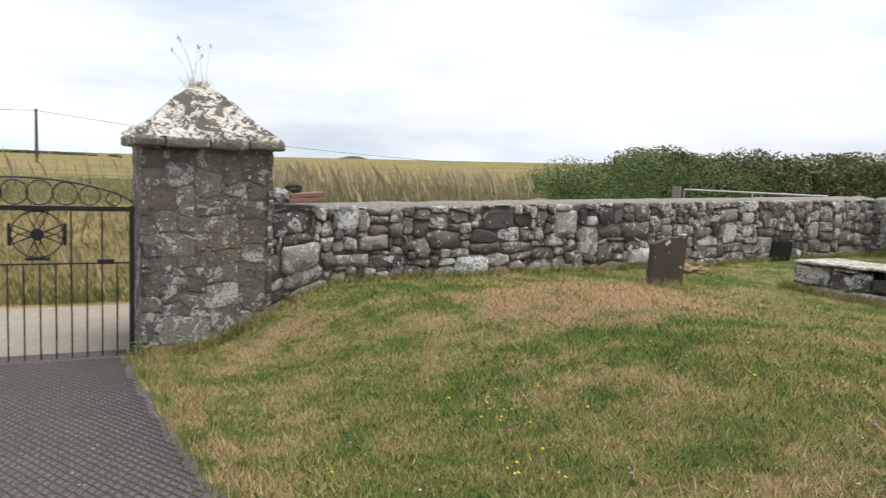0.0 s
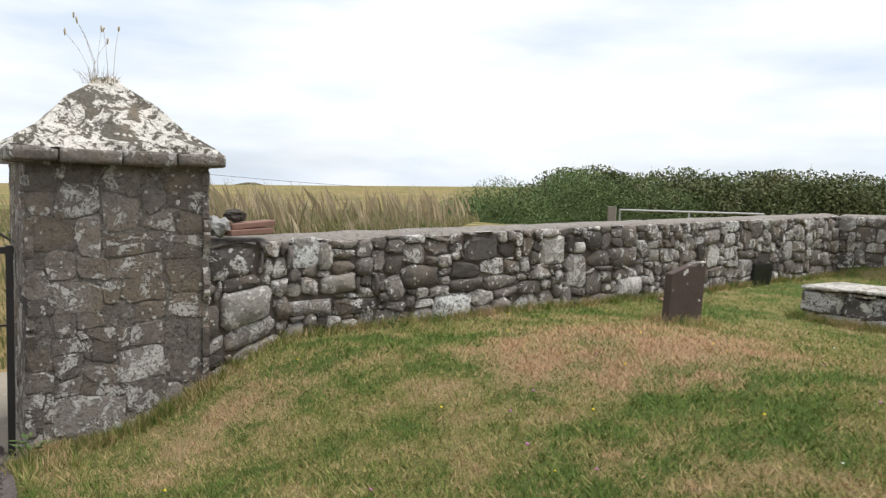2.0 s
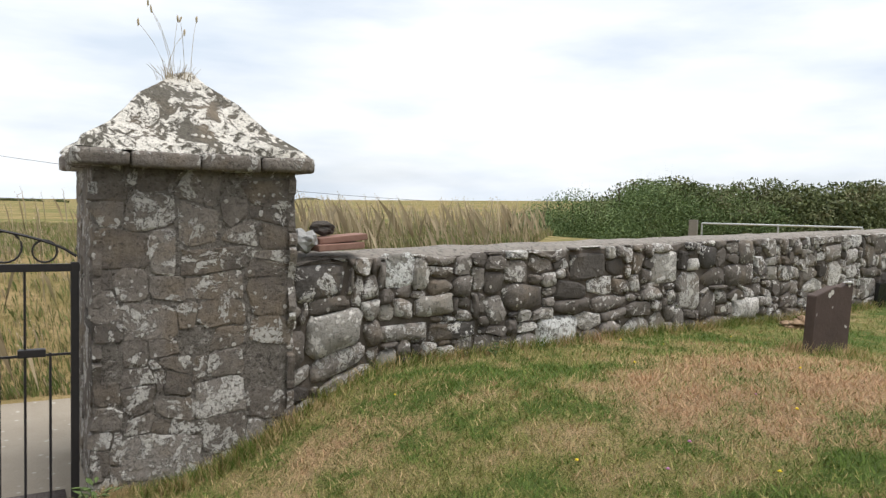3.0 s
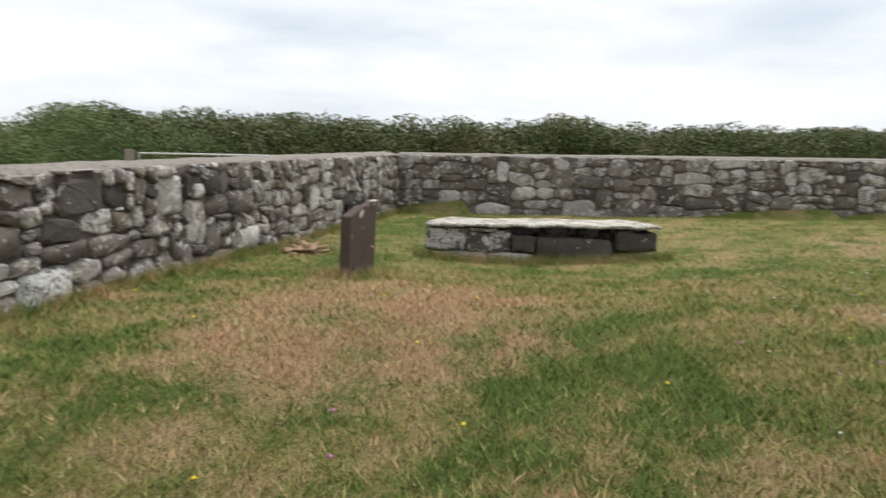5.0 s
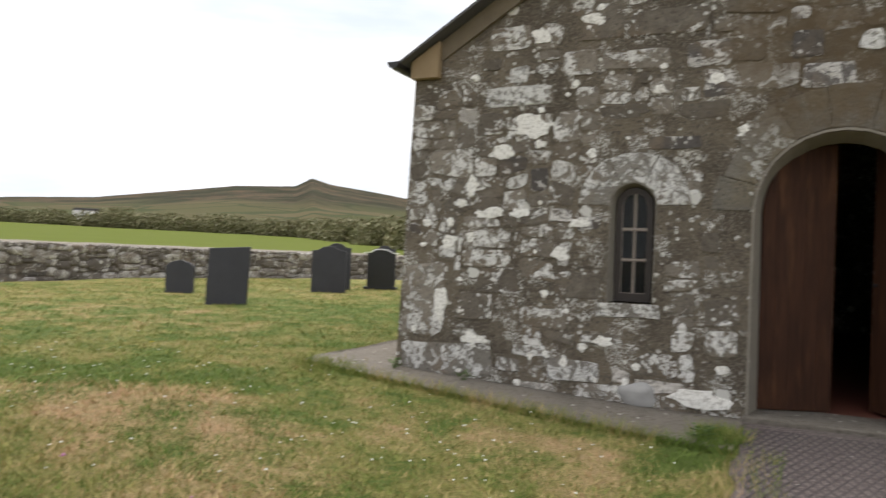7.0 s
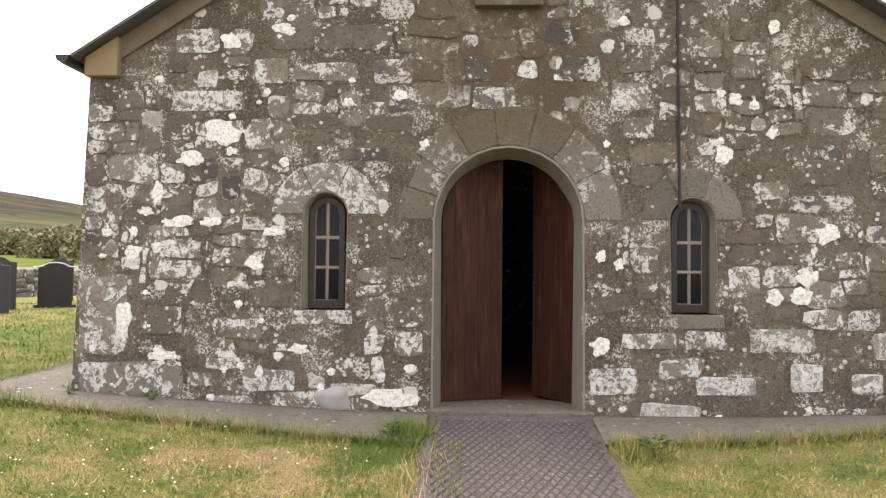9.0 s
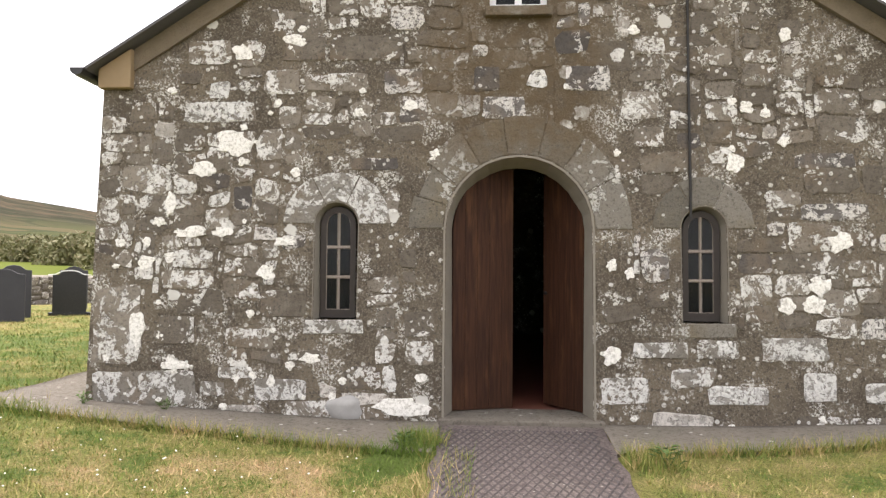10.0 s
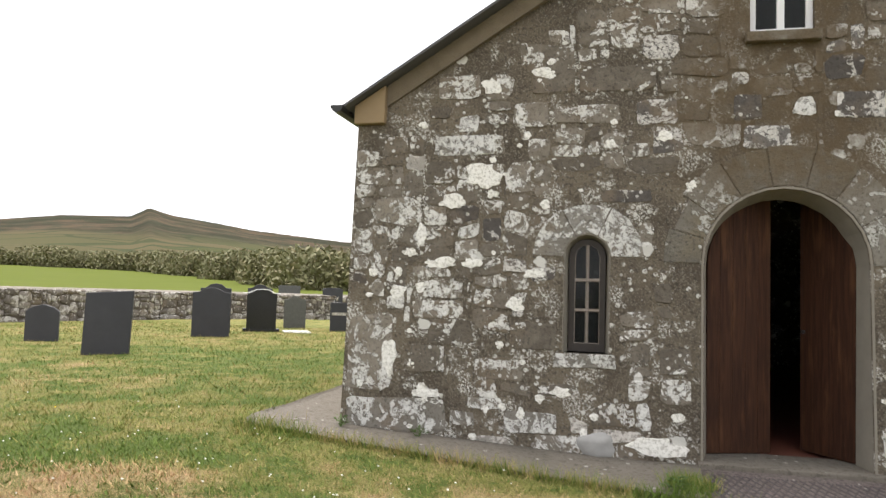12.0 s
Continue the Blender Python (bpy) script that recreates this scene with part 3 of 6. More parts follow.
def lines(fine0, fine1, step, far):
    out, v, s = [], fine1, step
    while v < far:
        v += s
        s *= 1.13
        out.append(v)
    low, v, s = [], fine0, step
    while v > -far:
        v -= s
        s *= 1.13
        low.append(v)
    return low[::-1] + list(np.arange(fine0, fine1 + 1e-6, step)) + out


def build_ground():
    xs, ys = lines(-17.2, 4.0, 0.22, 4200), lines(-15.5, 22.0, 0.25, 4200)
    verts = [(x, y, land(x, y)) for y in ys for x in xs]
    nx = len(xs)
    faces, mats = [], []
    for j in range(len(ys) - 1):
        for i in range(nx - 1):
            faces.append((j * nx + i, j * nx + i + 1, (j + 1) * nx + i + 1, (j + 1) * nx + i))
            x, y = (xs[i] + xs[i + 1]) / 2, (ys[j] + ys[j + 1]) / 2
            if inside(x, y):
                mats.append(0)
            elif -12.2 < y < -9.2 and x > -14:
                mats.append(1)
            elif y < -10 or (x < -40 and y < -5):
                mats.append(2)
            else:
                mats.append(3 if math.hypot(x, y) < 170 else 2)
    me = bpy.data.meshes.new("ground")
    me.from_pydata(verts, [], faces)
    for key in ("turf", "lane", "pasture", "meadow"):
        me.materials.append(M[key])
    me.polygons.foreach_set("material_index", mats)
    me.polygons.foreach_set("use_smooth", [True] * len(faces))
    for key, fn in (("dry", dryness), ("lush", lambda x, y: patch(x, y, WET))):
        layer = me.attributes.new(key, "FLOAT", "POINT")
        layer.data.foreach_set("value", [fn(v[0], v[1]) if -18 < v[0] < 6 and -12 < v[1] < 24 else 0.0 for v in verts])
    ob = new("ground", me)
    return tagged(ob, "mown churchyard turf with dry straw patches and fields beyond", "ground", kind="structure")


ground = build_ground()


def strip(name, left, right, steps, lift, material, label, category, wobble=0.0):
    """A paved strip that follows the ground between two edge lines."""
    verts, faces = [], []
    across = 6
    for i in range(steps + 1):
        t = i / steps
        for k in range(across + 1):
            a, b = left(t), right(t)
            s = k / across
            x, y = a[0] + (b[0] - a[0]) * s, a[1] + (b[1] - a[1]) * s
            if k in (0, across):
                x += wobble * noise.noise(Vector((x * 3, y * 3, k)))
                y += wobble * noise.noise(Vector((x * 3 + 9, y * 3, k)))
            verts.append((x, y, yard(x, y) + lift + 0.006 * math.sin(math.pi * s)))
    for k in (0, across):
        for i in range(steps + 1):
            v = verts[i * (across + 1) + k]
            verts.append((v[0], v[1], v[2] - 0.08))
    row = across + 1
    for i in range(steps):
        for k in range(across):
            a = i * row + k
            faces.append((a, a + row, a + row + 1, a + 1))
    base = (steps + 1) * row
    for side, k in ((0, 0), (1, across)):
        for i in range(steps):
            a, b = i * row + k, (i + 1) * row + k
            c, d = base + side * (steps + 1) + i, base + side * (steps + 1) + i + 1
            faces.append((a, c, d, b))
    ob = new(name, mesh_from(name, verts, faces, material, True))
    return tagged(ob, label, category, kind="structure")


strip("path", lambda t: (-0.62 + 0.34 * smooth(0.0, 0.9, t), -0.08 - 9.7 * t), lambda t: (0.70 + 1.2 * smooth(0.15, 1.0, t), -0.08 - 9.7 * t), 60, 0.02, M["tarmac"], "worn tarmac path with pale chips between gate and chapel door", "path", 0.06)
strip("pavement_west", lambda t: (-0.62 - 3.85 * t, 0.02), lambda t: (-0.64 - 3.75 * t, -0.82 + 0.36 * t), 30, 0.024, M["paving"], "narrow concrete apron along the foot of the chapel wall", "pavement", 0.03)
strip("pavement_side", lambda t: (-3.5, 0.0 + 9 * t), lambda t: (-4.47 + 0.15 * t, -0.02 + 9 * t), 30, 0.020, M["paving"], "concrete apron along the side of the chapel", "pavement", 0.03)
strip("pavement_east", lambda t: (0.70 + 4.2 * t, 0.02), lambda t: (0.70 + 4.2 * t, -0.78 + 0.45 * t), 30, 0.024, M["paving"], "narrow concrete apron along the foot of the chapel wall", "pavement", 0.03)


def path_mesh():
    """Diamond mesh laid over the path: thin crossing strands."""
    pts, fcs = [], []
    for lean in (-0.43, 0.43):
        for c in np.arange(-5.0, 7.0, 0.062):
            row = []
            for y in np.arange(-9.34, -0.16, 0.13):
                t = (-0.08 - y) / 9.7
                x = c + lean * y
                inside_path = -0.58 + 0.34 * smooth(0.0, 0.9, t) < x < 0.66 + 1.2 * smooth(0.15, 1.0, t)
                if inside_path:
                    z = yard(x, y) + 0.022
                    k = len(pts)
                    pts += [(x - 0.007, y, z), (x, y, z + 0.011), (x + 0.007, y, z)]
                    if row:
                        j = row[-1]
                        fcs += [(j, k, k + 1, j + 1), (j + 1, k + 1, k + 2, j + 2)]
                    row.append(k)
                else:
                    row = []
    ob = new("path_mesh", mesh_from("path_mesh", pts, fcs, M["mat_mesh"]))
    tagged(ob, "dark diamond mesh laid over the tarmac path", "mesh", kind="structure")


path_mesh()


# ---- rubble walls ----
def run_of(points):
    acc = [0.0]
    for a, b in zip(points, points[1:]):
        acc.append(acc[-1] + (Vector(b) - Vector(a)).length)
    return acc


def along(points, acc, s):
    s = min(max(s, 0.0), acc[-1] - 1e-4)
    i = max(k for k in range(len(acc) - 1) if acc[k] <= s)
    a, b = Vector(points[i]), Vector(points[i + 1])
    d = (b - a).normalized()
    return a + d * (s - acc[i]), d


def rubble_wall(name, points, foot, top, side, thick, rng, cell, stone, label, most=300, proud=0.045, marked=()):
    """A dry rubble wall along points with a rough mortar top; its stones are pieces."""
    acc = run_of(points)
    length = acc[-1]
    rows, n = [], max(2, int(length / 0.25))
    verts, faces = [], []
    for i in range(n + 1):
        s = length * i / n
        p, d = along(points, acc, s)
        q = Vector((-d.y, d.x)) * side
        zt, zb = top(s), foot(p.x, p.y)
        r = 0.015 * noise.noise(Vector((s * 3, 0, 1)))
        for off, z in ((0, zb), (0, zt - 0.03), (0.07, zt + 0.015 + r), (thick / 2, zt + 0.045 + r), (thick - 0.07, zt + 0.01), (thick, zt - 0.04), (thick, zb - 0.5)):
            verts.append((p.x - q.x * off, p.y - q.y * off, z))
    for i in range(n):
        for k in range(6):
            a = i * 7 + k
            faces.append((a, a + 7, a + 8, a + 1) if side > 0 else (a, a + 1, a + 8, a + 7))
    faces += [tuple(range(7)), tuple(range(n * 7, n * 7 + 7))]
    me = mesh_from(name, verts, faces, M["mortar"])
    me.materials.append(M["coping"])
    for poly in me.polygons:
        if len(poly.vertices) == 4 and poly.vertices[0] % 7 in (2, 3, 1, 4):
            poly.material_index = 1
    ob = tagged(new(name, me), label, "wall", kind="structure")
    pts_all, faces_all, count = [], [], 0
    high = 1.1

    def spot(su, sv, depth):
        p, d = along(points, acc, su)
        q = Vector((-d.y, d.x)) * side
        zb = foot(p.x, p.y)
        z = zb + sv / high * (top(su) - zb)
        return (p.x + q.x * depth, p.y + q.y * depth, z)

    placed = []
    for u, z, w, h, key in marked:
        p, d = along(points, acc, u)
        zb = foot(p.x, p.y)
        k = high / (top(u) - zb)
        placed.append((u, (z - zb) * k, w / 2, h / 2 * k))
    cells = sorted(block_cells(length, high, cell, RUBBLE, rng, placed, 0.062, 0.0, 0.75), key=lambda c: c[0][0][0])
    for poly, mark in cells:
        made = cell_piece(poly, rng.uniform(0.002, 0.010), proud * rng.uniform(0.5, 1.35), rng, spot, rng.uniform(0.74, 0.93), 0.14)
        if not made:
            continue
        pts, fcs = made
        pick = rng.random()
        material = M[marked[mark][4]] if mark >= 0 else M[stone] if pick > 0.24 else M["dark_stone" if pick < 0.05 else "pale_stone" if pick < 0.12 else "tomb_stone"]
        if side < 0:
            fcs = [f[::-1] for f in fcs]
        if count < most:
            lay_piece("stone", pts, fcs, material, ob, "", rng.random() < 0.5)
        else:
            k = len(pts_all)
            pts_all += pts
            faces_all += [tuple(i + k for i in f) for f in fcs]
        count += 1
    if pts_all:
        rest = new("stones", mesh_from("stones", pts_all, faces_all, M[stone], True))
        rest.parent = ob
        rest["kind"] = "stuff"
    return ob


def wall_foot(x, y):
    return yard(x, y + 0.1) - 0.10


gate_line = [Vector(wall_line(d)) for d in np.linspace(-0.08, 13.2, 40)]
east_line = spline(EAST_LINE, 0.6)


# ---- chapel ----
LEAN = 0.05
HALF, EAVE, PITCH = 3.64, 2.86, 0.64
DOOR = dict(x=0.025, half=0.615, sill=0.03, spring=1.63)
WINDOWS = [dict(x=-1.53, half=0.185, sill=0.86, spring=1.67), dict(x=1.56, half=0.185, sill=0.86, spring=1.64)]
UPPER = dict(x=0.02, half=0.25, sill=3.52, top=4.35)

chapel = thing("chapel", (0, 0, 0), "small lichen-covered stone chapel gable with arched doorway and tall roof", "chapel")


def face(u, v, d):
    """A point of the gable front: across, up, and out of the wall."""
    return (u, LEAN * v - d, v)


def arch(o, grow=0.0, steps=14, drop=0.0):
    h = o["half"] + grow
    pts = [(o["x"] - h, o["sill"] - drop), (o["x"] + h, o["sill"] - drop)]
    pts += [(o["x"] + h * math.cos(math.pi * k / steps), o["spring"] + h * math.sin(math.pi * k / steps)) for k in range(steps + 1)]
    return pts


def rect_of(o):
    return [(o["x"] - o["half"], o["sill"]), (o["x"] + o["half"], o["sill"]), (o["x"] + o["half"], o["top"]), (o["x"] - o["half"], o["top"])]


def gable_wall():
    """The front wall as a slab with its openings cut through."""
    bm = bmesh.new()
    apex = EAVE + PITCH * HALF
    outline = [(-HALF - 0.03, -0.35), (HALF + 0.03, -0.35), (HALF, EAVE), (0, apex), (-HALF, EAVE)]
    loops = [outline] + [arch(o) for o in (DOOR, *WINDOWS)] + [rect_of(UPPER)]
    for depth in (0.0, -0.55):
        edges = []
        for loop in loops:
            vs = [bm.verts.new(face(u, v, depth)) for u, v in loop]
            edges += [bm.edges.new((vs[i], vs[(i + 1) % len(vs)])) for i in range(len(vs))]
        bmesh.ops.triangle_fill(bm, edges=edges, use_beauty=True)
    vs = list(bm.verts)
    half = len(vs) // 2
    k = 0
    for loop in loops:
        m = len(loop)
        for i in range(m):
            a, b = k + i, k + (i + 1) % m
            bm.faces.new((vs[a], vs[b], vs[half + b], vs[half + a]))
        k += m
    bmesh.ops.recalc_face_normals(bm, faces=bm.faces)
    return bm


front = part("front_wall", gable_wall(), M["render"], chapel)
for s in (-1, 1):
    part("side_wall", prism([(s * HALF, -0.4), (s * (HALF - 0.5), -0.4), (s * (HALF - 0.5), EAVE), (s * HALF, EAVE)], 0.56, 10.0), M["render"], chapel)
part("back_wall", prism([(-HALF, -0.4), (HALF, -0.4), (HALF, EAVE), (0, EAVE + PITCH * HALF), (-HALF, EAVE)], 10.0, 10.5), M["render"], chapel)
part("chapel_floor", solid(-HALF + 0.5, HALF - 0.5, 0.2, 10, -0.3, 0.035), M["quarry_tile"], chapel, "red quarry tile floor inside")

# roof slopes with a thin dark edge, verge band and gutter ends
for s in (-1, 1):
    o = HALF + 0.17
    lo, hi = EAVE + 0.12 - PITCH * 0.06, EAVE + 0.12 + PITCH * HALF + 0.06
    part("roof_slope", prism([(s * o, lo), (s * o, lo + 0.025), (0, hi + 0.03), (0, hi)], -0.03, 10.6), M["roof"], chapel)
    band = prism([(s * (HALF - 0.275), EAVE + 0.355), (0, hi - 0.004), (0, hi - 0.19), (s * (HALF - 0.275), EAVE + 0.165)], -0.03, 0.06)
    verge = part("verge", band, M["verge"], chapel, "rough rendered verge under the roof edge")
    verge.matrix_basis = Matrix.Translation((0, LEAN * 3.6 - 0.02, 0))
    foot = prism([(s * (HALF + 0.02), EAVE), (s * (HALF - 0.27), EAVE), (s * (HALF - 0.272), EAVE + 0.35), (s * (HALF + 0.02), EAVE + 0.165)], -0.07, 0.05, 0.006)
    f = part("bargeboard_foot", foot, M["board"], chapel, "tan painted bargeboard foot")
    f.location = (0, LEAN * EAVE, 0)
    prof = [(0.06 * math.cos(a), -0.065 * math.sin(a)) for a in np.linspace(0, math.pi, 8)]
    gut = prism([(s * (HALF + 0.145) + a, EAVE + 0.145 + b) for a, b in prof], -0.06, 10.5)
    part("gutter", gut, M["gutter"], chapel, "black half-round gutter")

# reveals
def reveal(o, depth, name, material, inset=0.0):
    loop, inner = arch(o, 0.004), arch(o, -inset)
    bm = bmesh.new()
    a = [bm.verts.new(face(u, v, 0.006)) for u, v in loop]
    b = [bm.verts.new(face(u, v, -depth)) for u, v in inner]
    c = [bm.verts.new(face(u, v, 0.006)) for u, v in arch(o, 0.022 if o is DOOR else 0.010)]
    for i in range(len(a)):
        j = (i + 1) % len(a)
        bm.faces.new((a[i], a[j], b[j], b[i]))
        if i:
            bm.faces.new((a[i], c[i], c[j], a[j]))
    bmesh.ops.recalc_face_normals(bm, faces=bm.faces)
    return part(name, bm, material, chapel, "smooth cement reveal")


reveal(DOOR, 0.30, "door_reveal", M["reveal"], 0.05)
for o in WINDOWS:
    reveal(o, 0.16, "window_reveal", M["reveal"], 0.03)

# door step
part("door_step", solid(DOOR["x"] - 0.66, DOOR["x"] + 0.70, -0.10, 0.5, -0.25, 0.055, bevel=0.012), M["paving"], chapel, "worn concrete door step")

# arch stones round the door, three stones over each window, and sills
def voussoir(o, a0, a1, r0, r1, proud, material, rng):
    pts, steps = [], 3
    ring = [(r0, a0 + (a1 - a0) * k / steps) for k in range(steps + 1)] + [(r1, a1 - (a1 - a0) * k / steps) for k in range(steps + 1)]
    flat = [(o["x"] + r * math.cos(a), o["spring"] + r * math.sin(a)) for r, a in ring]
    mu, mv = sum(p[0] for p in flat) / len(flat), sum(p[1] for p in flat) / len(flat)
    m = len(flat)
    pts = [face(u, v, -0.03) for u, v in flat] + [face(u, v, proud * 0.7) for u, v in flat]
    pts += [face(mu + (u - mu) * 0.93, mv + (v - mv) * 0.93, proud) for u, v in flat]
    fcs = [(r + i, r + (i + 1) % m, r + m + (i + 1) % m, r + m + i) for r in (0, m) for i in range(m)] + [tuple(range(2 * m, 3 * m))]
    lay_piece("arch_stone", pts, fcs, material, front, "", False)


def arch_ring():
    rng = random.Random(5)
    cuts = [0.0, 0.16, 0.30, 0.42, 0.545, 0.67, 0.80, 0.90, 1.0]
    for i in range(len(cuts) - 1):
        voussoir(DOOR, math.pi * cuts[i] + 0.006, math.pi * cuts[i + 1] - 0.006, 0.642, 0.642 + rng.uniform(0.25, 0.34), 0.008, M["dressed_stone"], rng)
    for o in WINDOWS:
        for a, b in ((0.0, 0.36), (0.36, 0.66), (0.66, 1.0)):
            voussoir(o, math.pi * a + 0.015, math.pi * b - 0.015, 0.200, 0.200 + rng.uniform(0.21, 0.27), 0.008, M["white_stone"] if o["x"] < 0 else M["dressed_stone"], rng)


for o in WINDOWS:
    sill = prism([(o["x"] - 0.27, o["sill"] - 0.13), (o["x"] + 0.25, o["sill"] - 0.12), (o["x"] + 0.24, o["sill"] - 0.005), (o["x"] - 0.25, o["sill"] - 0.01)], -0.014, 0.2, 0.006)
    ob = part("window_sill", sill, M["white_stone" if o["x"] < 0 else "dressed_stone"], chapel, "lichened stone window sill")
    ob.location = (0, LEAN * o["sill"], 0)

# arched leaded windows
def arched_window(name, o):
    w = thing(name, face(o["x"], o["sill"], -0.13), "small arched window with six dark panes and a dark timber frame", "window", "gable windows", "structure")
    h, rise = o["half"] - 0.035, o["spring"] - o["sill"]
    def outline(r, low):
        return [(-r, low), (r, low)] + [(r * math.cos(math.pi * k / 12), rise + r * math.sin(math.pi * k / 12)) for k in range(13)]
    bm = bmesh.new()
    outer, inner = outline(h + 0.004, 0.005), outline(h - 0.045, 0.075)
    a = [bm.verts.new((x, 0.0, z)) for x, z in outer]
    b = [bm.verts.new((x, 0.0, z)) for x, z in inner]
    c = [bm.verts.new((x, 0.05, z)) for x, z in inner]
    for i in range(len(a)):
        j = (i + 1) % len(a)
        bm.faces.new((a[i], a[j], b[j], b[i]))
        bm.faces.new((b[i], b[j], c[j], c[i]))
    part("window_frame", bm, M["dark_frame"], w)
    g = h - 0.045
    top = rise + g
    z1, z2 = 0.075 + 0.345 * (rise + g - 0.1) / 1.0, 0.075 + 0.66 * (rise + g - 0.1) / 1.0
    part("mullion", solid(-0.006, 0.006, 0.012, 0.04, 0.075, top, bevel=0.003), M["putty"], w, "faded pale glazing bar")
    for z in (z1, z2):
        part("glazing_bar", solid(-g, g, 0.010, 0.04, z - 0.008, z + 0.008, bevel=0.003), M["putty"], w, "faded pale glazing bar")
    for sx in (-1, 1):
        for lo, hi in ((0.075, z1), (z1, z2), (z2, None)):
            x0, x1 = (0.010, g) if sx > 0 else (-g, -0.010)
            lo2 = lo + (0.011 if lo > 0.1 else 0)
            if hi is None:
                xs = np.linspace(x0, x1, 7)
                crown = [(float(x), rise + math.sqrt(max(0.0, g * g - x * x))) for x in xs]
                loop = [(x0, lo2), (x1, lo2)] + crown[::-1]
            else:
                loop = [(x0, lo2), (x1, lo2), (x1, hi - 0.011), (x0, hi - 0.011)]
            glass = part("pane", prism(loop, 0.024, 0.028), M["glass"], w)
            glass.visible_shadow = False
            cx, cz = sum(p[0] for p in loop) / len(loop), sum(p[1] for p in loop) / len(loop)
            inner_loop = [(cx + (x - cx) * 0.91, cz + (z - cz) * 0.975) for x, z in loop]
            bm = bmesh.new()
            p = [bm.verts.new((x, 0.017, z)) for x, z in loop]
            q = [bm.verts.new((x, 0.022, z)) for x, z in inner_loop]
            for i in range(len(p)):
                j = (i + 1) % len(p)
                bm.faces.new((p[i], p[j], q[j], q[i]))
            part("putty", bm, M["putty"], w, "faded pale putty line")
    return w


arched_window("window_1", WINDOWS[0])
arched_window("window_2", WINDOWS[1])

upper = thing("window_3", face(UPPER["x"], UPPER["sill"], -0.08), "white painted two-light gable window", "window", kind="structure")
uh, ut = UPPER["half"], UPPER["top"] - UPPER["sill"]
part("window_sill", solid(-uh - 0.04, uh + 0.04, -0.16, 0.06, -0.05, 0.035, bevel=0.01), M["dressed_stone"], upper, "grey stone sill")
for x0, x1 in ((-uh, -uh + 0.055), (uh - 0.055, uh), (-0.03, 0.03)):
    part("stile", solid(x0, x1, 0.0, 0.06, 0.035, ut, bevel=0.005), M["white_paint"], upper)
for z0, z1 in ((0.037, 0.10), (ut - 0.06, ut), (0.40, 0.43)):
    part("rail", solid(-uh + 0.002, uh - 0.002, 0.004, 0.056, z0, z1, bevel=0.005), M["white_paint"], upper)
for x0, x1 in ((-uh + 0.055, -0.03), (0.03, uh - 0.055)):
    for z0, z1 in ((0.10, 0.40), (0.43, ut - 0.06)):
        part("pane", solid(x0, x1, 0.03, 0.034, z0, z1), M["glass"], upper).visible_shadow = False

# plank doors, both ajar
def door_leaf(name, hinge_x, mirror, swing, label):
    leaf = thing(name, (hinge_x, 0.30, 0.062), label, "door", "chapel doors", "structure", swing)
    width, spring, r = 0.575, DOOR["spring"] - 0.06, 0.565
    count = 5
    for k in range(count):
        a, b = width * k / count + 0.0006, width * (k + 1) / count - 0.0006
        crown = [(x, spring + math.sqrt(max(0.0, r * r - (r - x) ** 2))) for x in np.linspace(a, b, 5)]
        loop = [(a, 0.0), (b, 0.0)] + crown[::-1]
        part("plank", prism([(mirror * float(x), float(z)) for x, z in loop], 0.0, 0.045, 0.0014), M["oak"], leaf)
    for z in (0.25, 1.0, 1.55):
        x0, x1 = sorted((mirror * 0.03, mirror * (width - 0.03)))
        part("ledge", solid(x0, x1, 0.046, 0.075, z, z + 0.11, bevel=0.006), M["oak"], leaf)
    return leaf


left_leaf = door_leaf("door_1", DOOR["x"] - 0.565, 1, 22, "dark stained plank door leaf standing ajar in the arch")
right_leaf = door_leaf("door_2", DOOR["x"] + 0.565, -1, -58, "dark stained plank door leaf opened inward")
knob = part("latch", tube([(-0.53, -0.03, 1.02), (-0.53, 0.0, 1.02)], 0.016, 8), M["iron"], right_leaf, "small iron latch")

# cable down the gable
cable = thing("cable", (1.45, -0.01, 0), "thin black cable running down the gable beside a window", "cable")
part("run", tube([(0.01 * noise.noise(Vector((z, 0, 3))), LEAN * z - 0.012, z) for z in np.linspace(1.72, 5.0, 24)], 0.011, 6), M["cable"], cable)


# ---- gate pillar ----
PX0, PX1, PY, PD = -1.80, -0.43, -9.44, 1.3
pillar = thing("gate_pillar", ((PX0 + PX1) / 2, PY - PD / 2, -0.85), "square rubble gate pillar with a lichened pyramid cap", "gate pillar")
pw = (PX1 - PX0) / 2
part("core", solid(-pw + 0.004, pw - 0.004, -PD / 2 + 0.004, PD / 2 - 0.004, -0.1, 2.345), M["pillar_mortar"], pillar)


